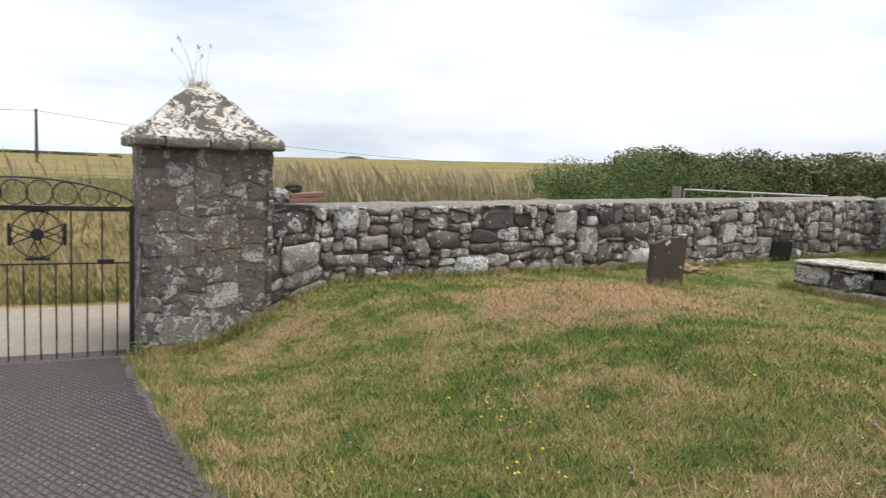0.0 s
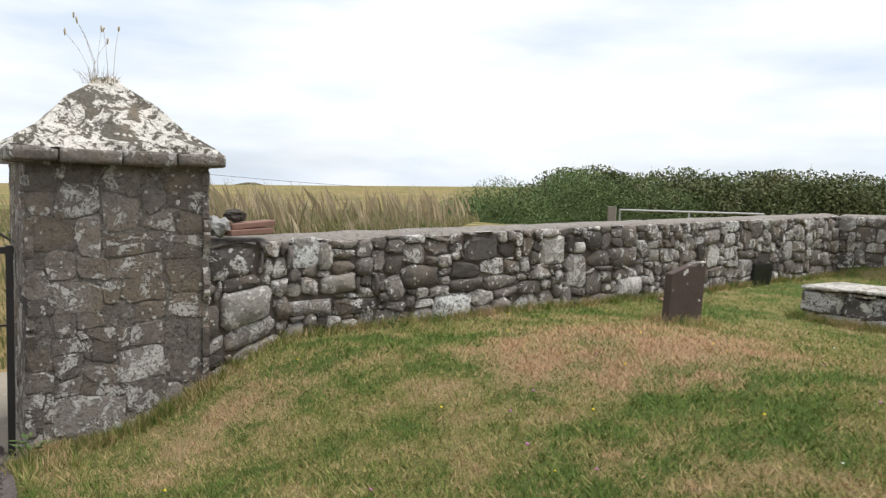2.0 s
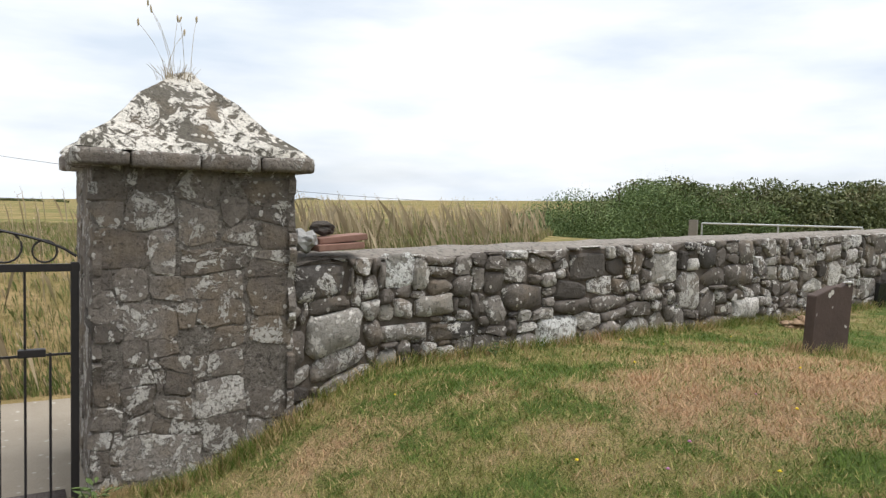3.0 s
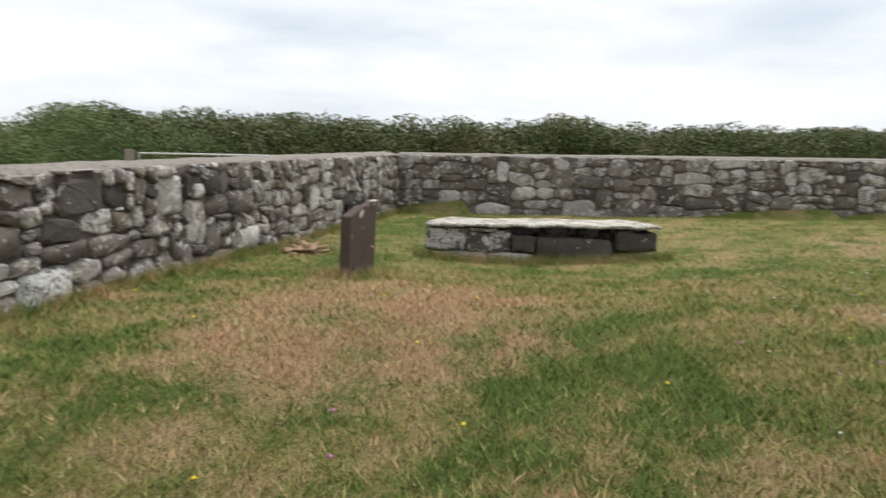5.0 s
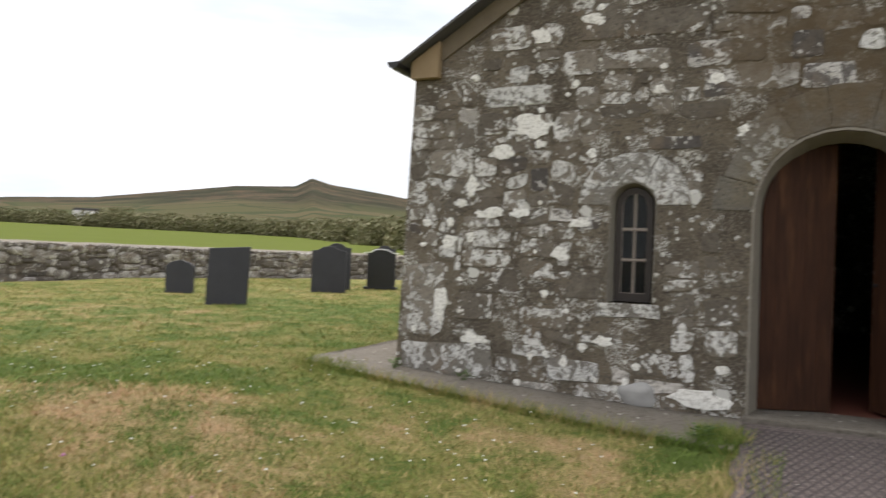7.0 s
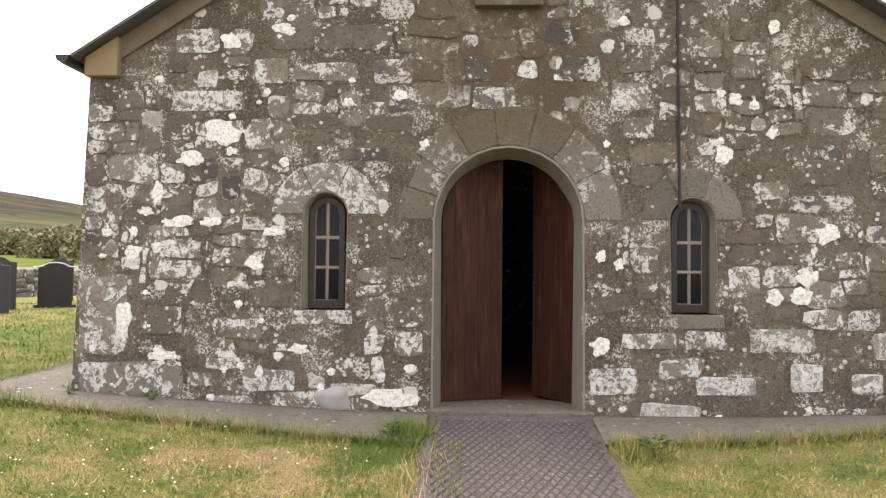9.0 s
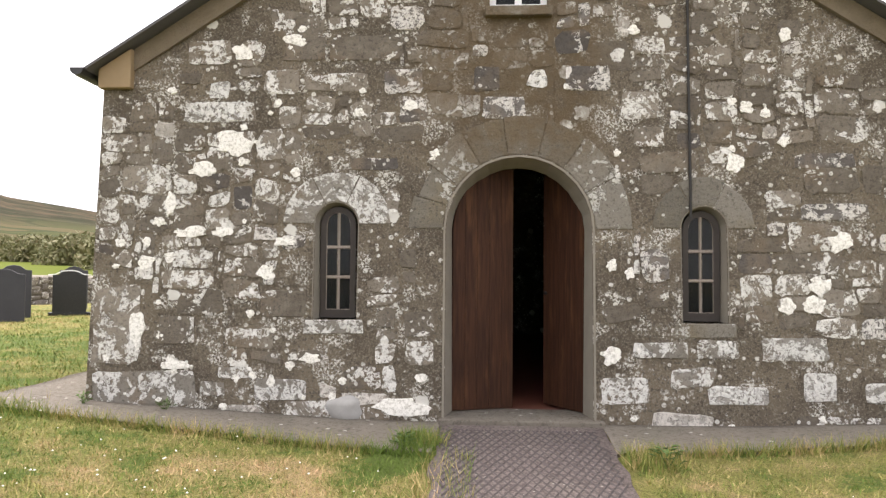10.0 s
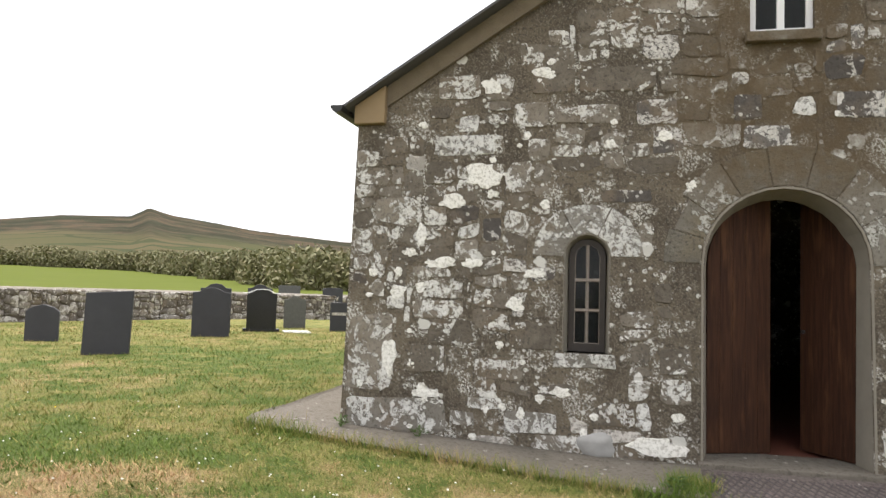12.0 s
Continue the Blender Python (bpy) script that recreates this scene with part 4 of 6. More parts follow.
def pillar_cap():
    bm = bmesh.new()
    z0 = 2.46
    rows = [(pw + 0.10, z0), (pw + 0.05, z0 + 0.05), (pw * 0.78, z0 + 0.21), (pw * 0.5, z0 + 0.40), (pw * 0.22, z0 + 0.56), (0.05, z0 + 0.64)]
    rings = []
    m = 24
    for w, z in rows:
        ring = []
        for k in range(m):
            t = k / m * 4
            e, f = int(t), t - int(t)
            a, b = [((-1, 1), (1, 1)), ((1, 1), (1, -1)), ((1, -1), (-1, -1)), ((-1, -1), (-1, 1))][e]
            x, y = a[0] + (b[0] - a[0]) * f, a[1] + (b[1] - a[1]) * f
            p = Vector((x * w, y * (w + (PD / 2 - pw) * w / pw), z))
            j = 0.035 * noise.noise(p * 5.0) + 0.03 * noise.noise(p * 11.0)
            ring.append(bm.verts.new(p + Vector((x * j, y * j, j))))
        rings.append(ring)
    for a, b in zip(rings, rings[1:]):
        for k in range(m):
            bm.faces.new((a[k], a[(k + 1) % m], b[(k + 1) % m], b[k]))
    bm.faces.new(rings[0][::-1])
    bm.faces.new(rings[-1])
    bmesh.ops.recalc_face_normals(bm, faces=bm.faces)
    return bm


part("cap", pillar_cap(), M["cap_stone"], pillar, "pyramid cap crusted with pale lichen")
# projecting slabs under the cap
def eaves_slabs():
    rng = random.Random(11)
    for side in range(4):
        span = (pw if side % 2 == 0 else PD / 2) + 0.12
        cut = -span
        while cut < span - 0.05:
            nxt = min(span, cut + rng.uniform(0.28, 0.55))
            if span - nxt < 0.15:
                nxt = span
            out = (PD / 2 if side % 2 == 0 else pw) + rng.uniform(0.09, 0.13)
            bm = solid(cut + 0.005, nxt - 0.005, out - 0.3, out, 2.345 + rng.uniform(-0.01, 0.01), 2.455 + rng.uniform(-0.015, 0.01), bevel=0.025)
            for v in bm.verts:
                v.co += Vector((0.012, 0.012, 0.01)) * noise.noise(v.co * 9 + Vector((side, 0, 0)))
            ob = part("eaves_slab", bm, M["pillar_stone"], pillar, shade=True)
            ob.matrix_basis = pose(0, 0, 0, 0, 0, -90 * side)
            cut = nxt


eaves_slabs()


def stalks(parent, count, rng, spread, low, high, radius=0.0025, name="stalk"):
    for _ in range(count):
        x, y = rng.uniform(-spread, spread), rng.uniform(-spread, spread)
        h, lx, ly = rng.uniform(low, high), rng.uniform(-0.2, 0.2), rng.uniform(-0.2, 0.2)
        pts = [(x + lx * t * t, y + ly * t * t, h * t) for t in (0, 0.35, 0.7, 1.0)]
        stem = part(name, tube(pts, radius, 4, 0.5), M["dry_grass"], parent)
        bm = rock(0.009, 0.009, 0.032, rng.random() * 9, 0.3, 1)
        bmesh.ops.transform(bm, verts=bm.verts, matrix=pose(*pts[-1], 0, 20 * rng.uniform(-1, 1), 0))
        part("seed_head", bm, M["dry_grass"], stem)


tuft = thing("grass_tuft", ((PX0 + PX1) / 2 + 0.06, PY - PD / 2 + 0.1, 2.17), "dry grass tuft with tall seed stalks rooted on the pillar cap", "grass")
stalks(tuft, 7, random.Random(3), 0.10, 0.35, 0.62)
for k in range(40):
    rk = random.Random(100 + k)
    a, r = rk.uniform(0, 6.28), rk.uniform(0.02, 0.16)
    x, y, h = r * math.cos(a), r * math.sin(a), rk.uniform(0.05, 0.14)
    part("blade", tube([(x, y, 0), (x * 1.15, y * 1.15, h * 0.6), (x * 1.5, y * 1.5, h)], 0.003, 3, 0.3), M["dry_grass"], tuft)

# ---- iron gate ----
GX0, GX1, GY = -0.36, 1.86, -9.50
gate = thing("iron_gate", (GX0, GY, -0.80), "closed black wrought iron gate with ring frieze and wheel cross", "gate")
gw = GX1 - GX0
for x in (0.03, gw - 0.03):
    part("stile", solid(x - 0.025, x + 0.025, -0.02, 0.02, 0.02, 1.66, bevel=0.004), M["iron"], gate)
for z, h in ((0.02, 0.045), (1.60, 0.05)):
    part("rail", solid(0.0, gw, -0.019, 0.019, z, z + h, bevel=0.004), M["iron"], gate)
part("rail", solid(0.055, gw - 0.055, -0.008, 0.008, 1.05, 1.065), M["iron"], gate)
n_bars = 15
for k in range(1, n_bars):
    x = 0.03 + (gw - 0.06) * k / n_bars
    tall = k % 2 == 0 and not 0.62 < x < gw - 0.62
    part("bar", tube([(x, 0, 0.06), (x, 0, 1.61 if tall else 1.07)], 0.0085, 6), M["iron"], gate)
arc = [(x, 0, 1.66 + 0.27 * math.sin(math.pi * x / gw) ** 0.55) for x in np.linspace(0.02, gw - 0.02, 31)]
part("top_bow", tube(arc, 0.010, 6), M["iron"], gate)
for k in range(9):
    x = gw * (k + 0.9) / 9.8
    r = 0.122 * min(1.0, math.sin(math.pi * x / gw) ** 0.5 + 0.05)
    part("ring", tube([(x + r * math.cos(a), 0, 1.66 + r + r * math.sin(a)) for a in np.linspace(0, 2 * math.pi, 21)[:-1]], 0.007, 5, closed=True), M["iron"], gate)
cx, cz, cr = 0.91, 1.36, 0.235
part("cross_ring", tube([(cx + cr * math.cos(a), 0, cz + cr * math.sin(a)) for a in np.linspace(0, 2 * math.pi, 33)[:-1]], 0.008, 5, closed=True), M["iron"], gate)
part("boss", tube([(cx, -0.03, cz), (cx, 0.03, cz)], 0.062, 14), M["iron"], gate)
for k in range(4):
    a = math.pi / 2 * k
    d, e = Vector((math.cos(a), 0, math.sin(a))), Vector((-math.sin(a), 0, math.cos(a)))
    c = Vector((cx, 0, cz))
    arm = [c + d * 0.05 - e * 0.02, c + d * 0.25 - e * 0.11, c + d * 0.25 + e * 0.11, c + d * 0.05 + e * 0.02]
    part("cross_arm", tube(arm, 0.010, 5, closed=True), M["iron"], gate)
    part("arm_end", tube([arm[1], arm[2]], 0.018, 5), M["iron"], gate)
    part("scroll", tube([c + d * 0.08 - e * 0.02, c + d * 0.17 - e * 0.0, c + d * 0.24 - e * 0.06], 0.006, 4), M["iron"], gate)
    part("scroll", tube([c + d * 0.08 + e * 0.02, c + d * 0.17 + e * 0.0, c + d * 0.24 + e * 0.06], 0.006, 4), M["iron"], gate)
part("latch", solid(0.20, 0.36, -0.03, 0.03, 1.05, 1.10, bevel=0.006), M["iron"], gate)
tagged(new("threshold", mesh_from("threshold", [(v[0], v[1], v[2]) for v in ((-0.45, -9.62, -0.752), (2.2, -9.62, -0.752), (2.2, -9.36, -0.742), (-0.45, -9.36, -0.742), (-0.45, -9.62, -0.95), (2.2, -9.62, -0.95), (2.2, -9.36, -0.95), (-0.45, -9.36, -0.95))],
       [(0, 1, 2, 3), (3, 2, 6, 7), (0, 4, 5, 1)], M["paving"])), "pale concrete threshold under the gate", "threshold", kind="structure")


# ---- graves ----
def headstone(place, turn, w, h, d, top, material, label, lean=0.0, plinth=True, edge=None):
    st = thing("headstone", place, label, "headstone", "churchyard headstones", turn=turn)
    pts = {"flat": [(w / 2, h), (-w / 2, h)], "slope": [(w / 2, h), (-w / 2, h * 0.93)],
           "gothic": [(w / 2, h * 0.80), (w * 0.33, h * 0.92), (0, h), (-w * 0.33, h * 0.92), (-w / 2, h * 0.80)],
           "ogee": [(w / 2, h * 0.90), (w * 0.33, h * 0.91), (w * 0.18, h * 0.98), (0, h), (-w * 0.18, h * 0.98), (-w * 0.33, h * 0.91), (-w / 2, h * 0.90)],
           "round": [(w / 2 * math.cos(a), h * 0.94 + h * 0.06 * math.sin(a)) for a in np.linspace(0, math.pi, 9)]}[top]
    bm = prism([(-w / 2, -0.15), (w / 2, -0.15)] + pts, -d / 2, d / 2, 0.006)
    bmesh.ops.rotate(bm, verts=bm.verts, cent=(0, 0, 0), matrix=Matrix.Rotation(radians(lean), 3, "Y"))
    slab = part("slab", bm, M[material], st)
    if plinth:
        part("plinth", solid(-w / 2 - 0.08, w / 2 + 0.08, -d / 2 - 0.08, d / 2 + 0.08, -0.12, 0.07, bevel=0.01), M[material], st)
    return st


GRAVES = [
    ((-11.3, 5.1), 28, 0.55, 0.66, 0.08, "gothic", "slate", "small pointed dark slate headstone on the turf", 0),
    ((-8.95, 3.75), 28, 0.68, 1.0, 0.09, "slope", "slate", "tall leaning dark slate headstone on the turf", 2.0),
    ((-9.2, 7.2), 28, 0.72, 0.98, 0.09, "ogee", "slate", "blue-grey slate headstone with a shaped top", 0),
    ((-9.52, 10.0), 28, 0.68, 1.0, 0.12, "ogee", "black_granite", "polished black granite headstone with white edge and gravel bed", 0),
    ((-9.98, 8.7), 28, 0.66, 1.08, 0.1, "ogee", "slate", "shaped slate headstone standing behind a lower one", 0),
    ((-10.9, 12.6), 28, 0.66, 1.1, 0.1, "ogee", "slate", "dark slate headstone standing behind the black granite one", 0),
    ((-9.52, 11.87), 28, 0.56, 0.83, 0.1, "ogee", "grey_slate", "weathered grey slate headstone with a shaped top", 0),
    ((-13.0, 19.0), 28, 0.78, 1.15, 0.1, "flat", "grey_slate", "tall rough grey headstone by the far wall", 0),
    ((-11.4, 19.2), 28, 0.72, 1.1, 0.1, "round", "slate", "dark slate headstone with a rounded top by the far wall", 0),
    ((-8.01, 11.17), 28, 0.46, 0.71, 0.1, "flat", "slate", "low dark slate headstone with a pale name plate", 0),
]
for (x, y), turn, w, h, d, top, mat_key, label, lean in GRAVES:
    st = headstone((x, y, yard(x, y)), turn, w, h, d, top, mat_key, label, lean, mat_key == "black_granite")
    if "name plate" in label:
        part("name_plate", solid(-0.20, 0.16, -d / 2 - 0.012, -d / 2 - 0.004, h * 0.56, h * 0.66), M["pale_stone"], st, "pale name plate")
    if mat_key == "black_granite":
        for sx in (-1, 1):
            part("white_edge", tube([(sx * 0.43, -0.068, 0.90), (sx * 0.28, -0.068, 0.915), (sx * 0.15, -0.068, 0.985), (0, -0.068, 1.0)], 0.010, 5), M["white_paint"], st, "thin white carved edge")
        part("gravel_bed", solid(0.5, 1.1, -0.9, 0.0, -0.05, 0.05, bevel=0.02), M["white_stone"], st, "bed of pale chippings")

# leaning purple slate stone on the mound
sx_, sy_ = -6.74, -8.42
slate = thing("slate_marker", (sx_, sy_, yard(sx_, sy_)), "leaning purple slate grave marker with a broken slanting top", "headstone", turn=178)
bm = prism([(-0.27, -0.2), (0.27, -0.2), (0.29, 0.70), (0.10, 0.655), (0.02, 0.66), (-0.26, 0.56)], -0.05, 0.05, 0.008)
bmesh.ops.rotate(bm, verts=bm.verts, cent=(0, 0, 0), matrix=Matrix.Rotation(radians(3), 3, "Y"))
part("slab", bm, M["purple_slate"], slate)
part("lichen_patch", rock(0.07, 0.03, 0.012, 2, 0.5, 2), M["white_stone"], slate, "white lichen crust").location = (0.25, -0.045, 0.69)

# chest tomb: slab on rough side stones
ta, tb = Vector((-9.55, -8.68)), Vector((-10.35, -5.82))
tdir = (tb - ta).normalized()
tang = math.degrees(math.atan2(tdir.y, tdir.x))
tl = (tb - ta).length
tmid = (ta + tb) / 2 - Vector((tdir.y, -tdir.x)) * -0.0
tz = -0.13
tomb = thing("chest_tomb", (tmid.x, tmid.y, tz), "low chest tomb of rough dark stones under a pale slab", "tomb", turn=tang)
# local x runs along the tomb; its seen side is the one towards the path
SIDE = -1
def slab_mesh():
    bm = bmesh.new()
    nx_, ny_ = 36, 8
    for j in range(2):
        for b in range(ny_ + 1):
            for a in range(nx_ + 1):
                x, y = -tl / 2 + tl * a / nx_, -0.02 + 1.0 * b / ny_
                e = min(1.0, 8 * min(a / nx_, 1 - a / nx_) + 0.4) * 1.0
                r = 0.035 * noise.noise(Vector((x * 2.2, y * 2, 3))) + 0.02 * noise.noise(Vector((x * 9, y * 9, 8)))
                y += (0.09 * noise.noise(Vector((x * 4.1, b, 0))) if b in (0, ny_) else 0)
                z = 0.375 + (0.02 * (x / tl)) + r * 0.5 if j else 0.34 + (0.02 * (x / tl)) + r * 0.8
                bm.verts.new((x, y * e, z))
    bm.verts.ensure_lookup_table()
    row, lay = nx_ + 1, (nx_ + 1) * (ny_ + 1)
    for j in (0, 1):
        for b in range(ny_):
            for a in range(nx_):
                i = j * lay + b * row + a
                bm.faces.new([bm.verts[k] for k in (i, i + 1, i + row + 1, i + row)])
    rim = [a for a in range(nx_)] + [nx_ + b * row for b in range(ny_)] + [ny_ * row + nx_ - a for a in range(nx_)] + [(ny_ - b) * row for b in range(ny_)]
    for k in range(len(rim)):
        a, b = rim[k], rim[(k + 1) % len(rim)]
        bm.faces.new([bm.verts[q] for q in (a, b, lay + b, lay + a)])
    bmesh.ops.recalc_face_normals(bm, faces=bm.faces)
    return bm


def tomb_block(x0, x1, z0, z1, seed, material="tomb_stone", y0=0.03, y1=0.22):
    z0, z1 = 0.31 - (0.31 - z0) * 1.4, 0.31 - (0.31 - z1) * 1.4
    bm = solid(x0, x1, y0, y1, z0, z1, bevel=min(0.045, 0.3 * (z1 - z0)))
    bmesh.ops.subdivide_edges(bm, edges=[e for e in bm.edges if e.calc_length() > 0.12], cuts=3, use_grid_fill=True)
    for v in bm.verts:
        q = v.co * 4 + Vector((seed * 3.1, seed, 0))
        v.co += Vector((0.035 * noise.noise(q * 1.6), 0.07 * noise.noise(q * 1.3 + Vector((9, 0, 0))), 0.045 * noise.noise(q * 1.4 + Vector((0, 5, 0)))))
    ob = part("tomb_stone", bm, M[material], tomb, shade=True)
    return ob


part("slab", slab_mesh(), M["tomb_slab"], tomb, "pale lichened capping slab with ragged edges", True)
L = -tl / 2
for i, (a, b, c, d) in enumerate([(0.0, 0.50, 0.10, 0.31), (0.0, 0.18, -0.08, 0.10), (0.52, 1.08, 0.08, 0.28), (0.20, 0.78, -0.08, 0.09), (0.80, 1.36, -0.02, 0.08), (1.10, 1.40, 0.09, 0.25),
                                  (1.40, 2.36, 0.02, 0.235), (0.9, 1.38, -0.12, -0.03), (1.40, 2.12, -0.09, 0.01), (2.42, 2.94, 0.12, 0.31), (2.60, 2.95, -0.12, 0.10), (2.14, 2.66, -0.14, 0.02), (0.30, 0.9, 0.285, 0.315)]):
    tomb_block(L + a, L + b, c, d, i + 1, "dark_stone" if a > 1.05 else "tomb_stone")
for i, (a, b) in enumerate([(0.0, 0.97), (0.93, 1.93), (1.89, 2.9)]):
    tomb_block(L + a, L + b, -0.1, 0.31, 20 + i, y0=0.72, y1=0.92)
for x0 in (0.03, tl - 0.25):
    tomb_block(L + x0, L + x0 + 0.2, -0.1, 0.30, 30 + x0, y0=0.25, y1=0.7)

# white boulder
bx, by = -5.55, -3.55
boulder = thing("boulder", (bx, by, yard(bx, by)), "leaning white quartz boulder set in the turf", "boulder", turn=60)
bm = rock(0.138, 0.14, 0.225, 3.3, 0.22, 4, 1.6)
for v in bm.verts:
    # flattened faces give the broken look
    for nrm, lim in ((Vector((0.2, -0.95, 0.2)), 0.115), (Vector((-0.85, -0.3, 0.3)), 0.12), (Vector((0.1, -0.5, 0.9)), 0.185), (Vector((0.8, -0.4, -0.3)), 0.12)):
        k = v.co.dot(nrm.normalized()) - lim
        if k > 0:
            v.co -= nrm.normalized() * k * 0.55
bmesh.ops.rotate(bm, verts=bm.verts, cent=(0, 0, 0), matrix=Matrix.Rotation(radians(30), 3, "Y"))
bmesh.ops.translate(bm, verts=bm.verts, vec=(0, 0, 0.15))
part("rock", bm, M["boulder"], boulder, shade=False)

# memorial plaque stone leaning on the wall
pq = Vector(wall_line(9.85))
plaque = thing("memorial_plaque", (pq.x, pq.y + 0.13, yard(pq.x, pq.y + 0.1) - 0.02), "small black memorial plaque leaning at the wall foot", "plaque", turn=176)
bm = solid(-0.24, 0.24, -0.03, 0.03, 0.0, 0.40, bevel=0.008)
bmesh.ops.rotate(bm, verts=bm.verts, cent=(0, 0, 0), matrix=Matrix.Rotation(radians(6), 3, "X"))
part("stone", bm, M["black_granite"], plaque)
for k in range(4):
    w_ = (0.12, 0.16, 0.10, 0.14)[k]
    part("text_bar", solid(-w_, w_, 0.031 - 0.02, 0.036 - 0.0, 0.30 - 0.065 * k, 0.318 - 0.065 * k), M["pebble"], plaque, "pale illegible lettering")

# straw heap behind the slate marker
hx, hy = -8.7, -9.95
heap = thing("straw_heap", (hx, hy, yard(hx, hy)), "small heap of dead straw and stones by the wall", "straw heap")
part("mound", rock(0.30, 0.20, 0.09, 7, 0.9, 4, 3.0), M["straw_heap"], heap, shade=True)
rng_h = random.Random(8)
for k in range(60):
    a, r = rng_h.uniform(0, 6.28), rng_h.uniform(0.05, 0.5)
    p = Vector((r * math.cos(a), r * 0.7 * math.sin(a), 0.16 * (1 - r)))
    q = p + Vector((rng_h.uniform(-0.15, 0.15), rng_h.uniform(-0.15, 0.15), rng_h.uniform(0.0, 0.12)))
    part("straw", tube([p, (p + q) / 2 + Vector((0, 0, 0.02)), q], 0.004, 3, 0.4), M["dry_grass"], heap)

# clay tiles left on the wall top beside the pillar
def clay_tile(x, y, z, turn, tilt, label, mat_key="clay", size=(0.42, 0.2, 0.05)):
    t = thing("clay_tile", (x, y, z), label, "tile", "tiles on the wall top", turn=turn)
    bm = solid(-size[0] / 2, size[0] / 2, -size[1] / 2, size[1] / 2, 0, size[2], bevel=0.008)
    bmesh.ops.rotate(bm, verts=bm.verts, cent=(0, 0, 0), matrix=Matrix.Rotation(radians(tilt), 3, "Y"))
    part("body", bm, M[mat_key], t)


clay_tile(-2.20, -9.62, 0.925, 10, 3, "broken red clay tile lying on the wall top")
clay_tile(-2.24, -9.66, 0.985, 4, 5, "broken red clay tile lying on the wall top")
cap_rock = thing("loose_stone", (-2.12, -9.70, 1.09), "dark loose stone resting on the clay tiles", "stone")
part("rock", rock(0.10, 0.08, 0.05, 5, 0.5, 3), M["dark_stone"], cap_rock)
flat_rock = thing("loose_stone", (-1.92, -9.62, 0.99), "grey loose stone on the wall top beside the pillar", "stone")
part("rock", rock(0.12, 0.13, 0.085, 9, 0.45, 3, 2.2), M["pebble"], flat_rock)

# round pebble at the chapel foot
pb = thing("pebble", (-1.42, 0.03, yard(-1.4, -0.1) + 0.10), "rounded grey boulder built into the chapel wall foot", "stone")
part("rock", rock(0.16, 0.075, 0.12, 2, 0.3, 3), M["pebble"], pb, shade=True)

# ---- beyond the walls ----
def field_gate():
    g = thing("field_gate", (-18.3, -20.4, beyond(-18.3, -20.4)), "galvanised tubular field gate hung on a weathered wooden post", "gate", turn=-53)
    base = beyond(-18.3, -20.4)
    part("post", solid(-0.13, 0.13, -0.13, 0.13, -0.3, 1.12 - base, bevel=0.02), M["grey_wood"], g)
    for z in (0.22, 0.42, 0.62, 0.72, 1.02 - base):
        part("tube", tube([(-0.25, 0, z), (-4.6, 0, z)], 0.03, 8), M["galvanised"], g)
    for x in (-0.25, -2.4, -4.6):
        part("upright", tube([(x, 0, 0.2), (x, 0, 1.02 - base)], 0.028, 8), M["galvanised"], g)


field_gate()

pole_z = beyond(2.1, -60.0)
pole = thing("utility_pole", (2.1, -60.0, pole_z), "slender wooden utility pole carrying wires across the field", "utility pole")
part("mast", tube([(0, 0, -0.3), (0, 0, 4.25 - pole_z)], 0.11, 8, 0.8), M["wood_pole"], pole)
for end in ((40, -6, 4.0), (-30, 4, 1.9)):
    pts = [(end[0] * t, end[1] * t, 4.15 - pole_z + (end[2] - 4.15) * t - 0.9 * 4 * t * (1 - t) * 0.4) for t in np.linspace(0, 1, 14)]
    part("wire", tube(pts, 0.014, 4), M["cable"], pole)


def leaf_cloud(lobes, count, size, rng, upward=0.3):
    """Many small leaves filling a lumpy crown."""
    r = np.random.RandomState(rng.randint(0, 99999))
    lob = np.array(lobes)
    weight = lob[:, 3] * lob[:, 5]
    pick = r.choice(len(lob), count, p=weight / weight.sum())
    d = r.normal(size=(count, 3))
    d /= np.linalg.norm(d, axis=1)[:, None]
    rad = 1 - 0.6 * r.rand(count) ** 1.3
    c = lob[pick, :3] + d * lob[pick, 3:6] * rad[:, None]
    a = r.normal(size=(count, 3)) + np.array([0, 0, upward])
    a /= np.linalg.norm(a, axis=1)[:, None]
    b = np.cross(a, r.normal(size=(count, 3)))
    b /= np.linalg.norm(b, axis=1)[:, None]
    s = size * r.uniform(0.6, 1.4, count)[:, None]
    v = np.stack([c - a * s * 0.6, c + b * s * 0.32, c + a * s * 0.75, c - b * s * 0.32], 1).reshape(-1, 3)
    me = bpy.data.meshes.new("crown")
    me.vertices.add(len(v))
    me.vertices.foreach_set("co", v.ravel())
    me.loops.add(count * 4)
    me.loops.foreach_set("vertex_index", np.arange(count * 4))
    me.polygons.add(count)
    me.polygons.foreach_set("loop_start", np.arange(count) * 4)
    me.update(calc_edges=True)
    return me


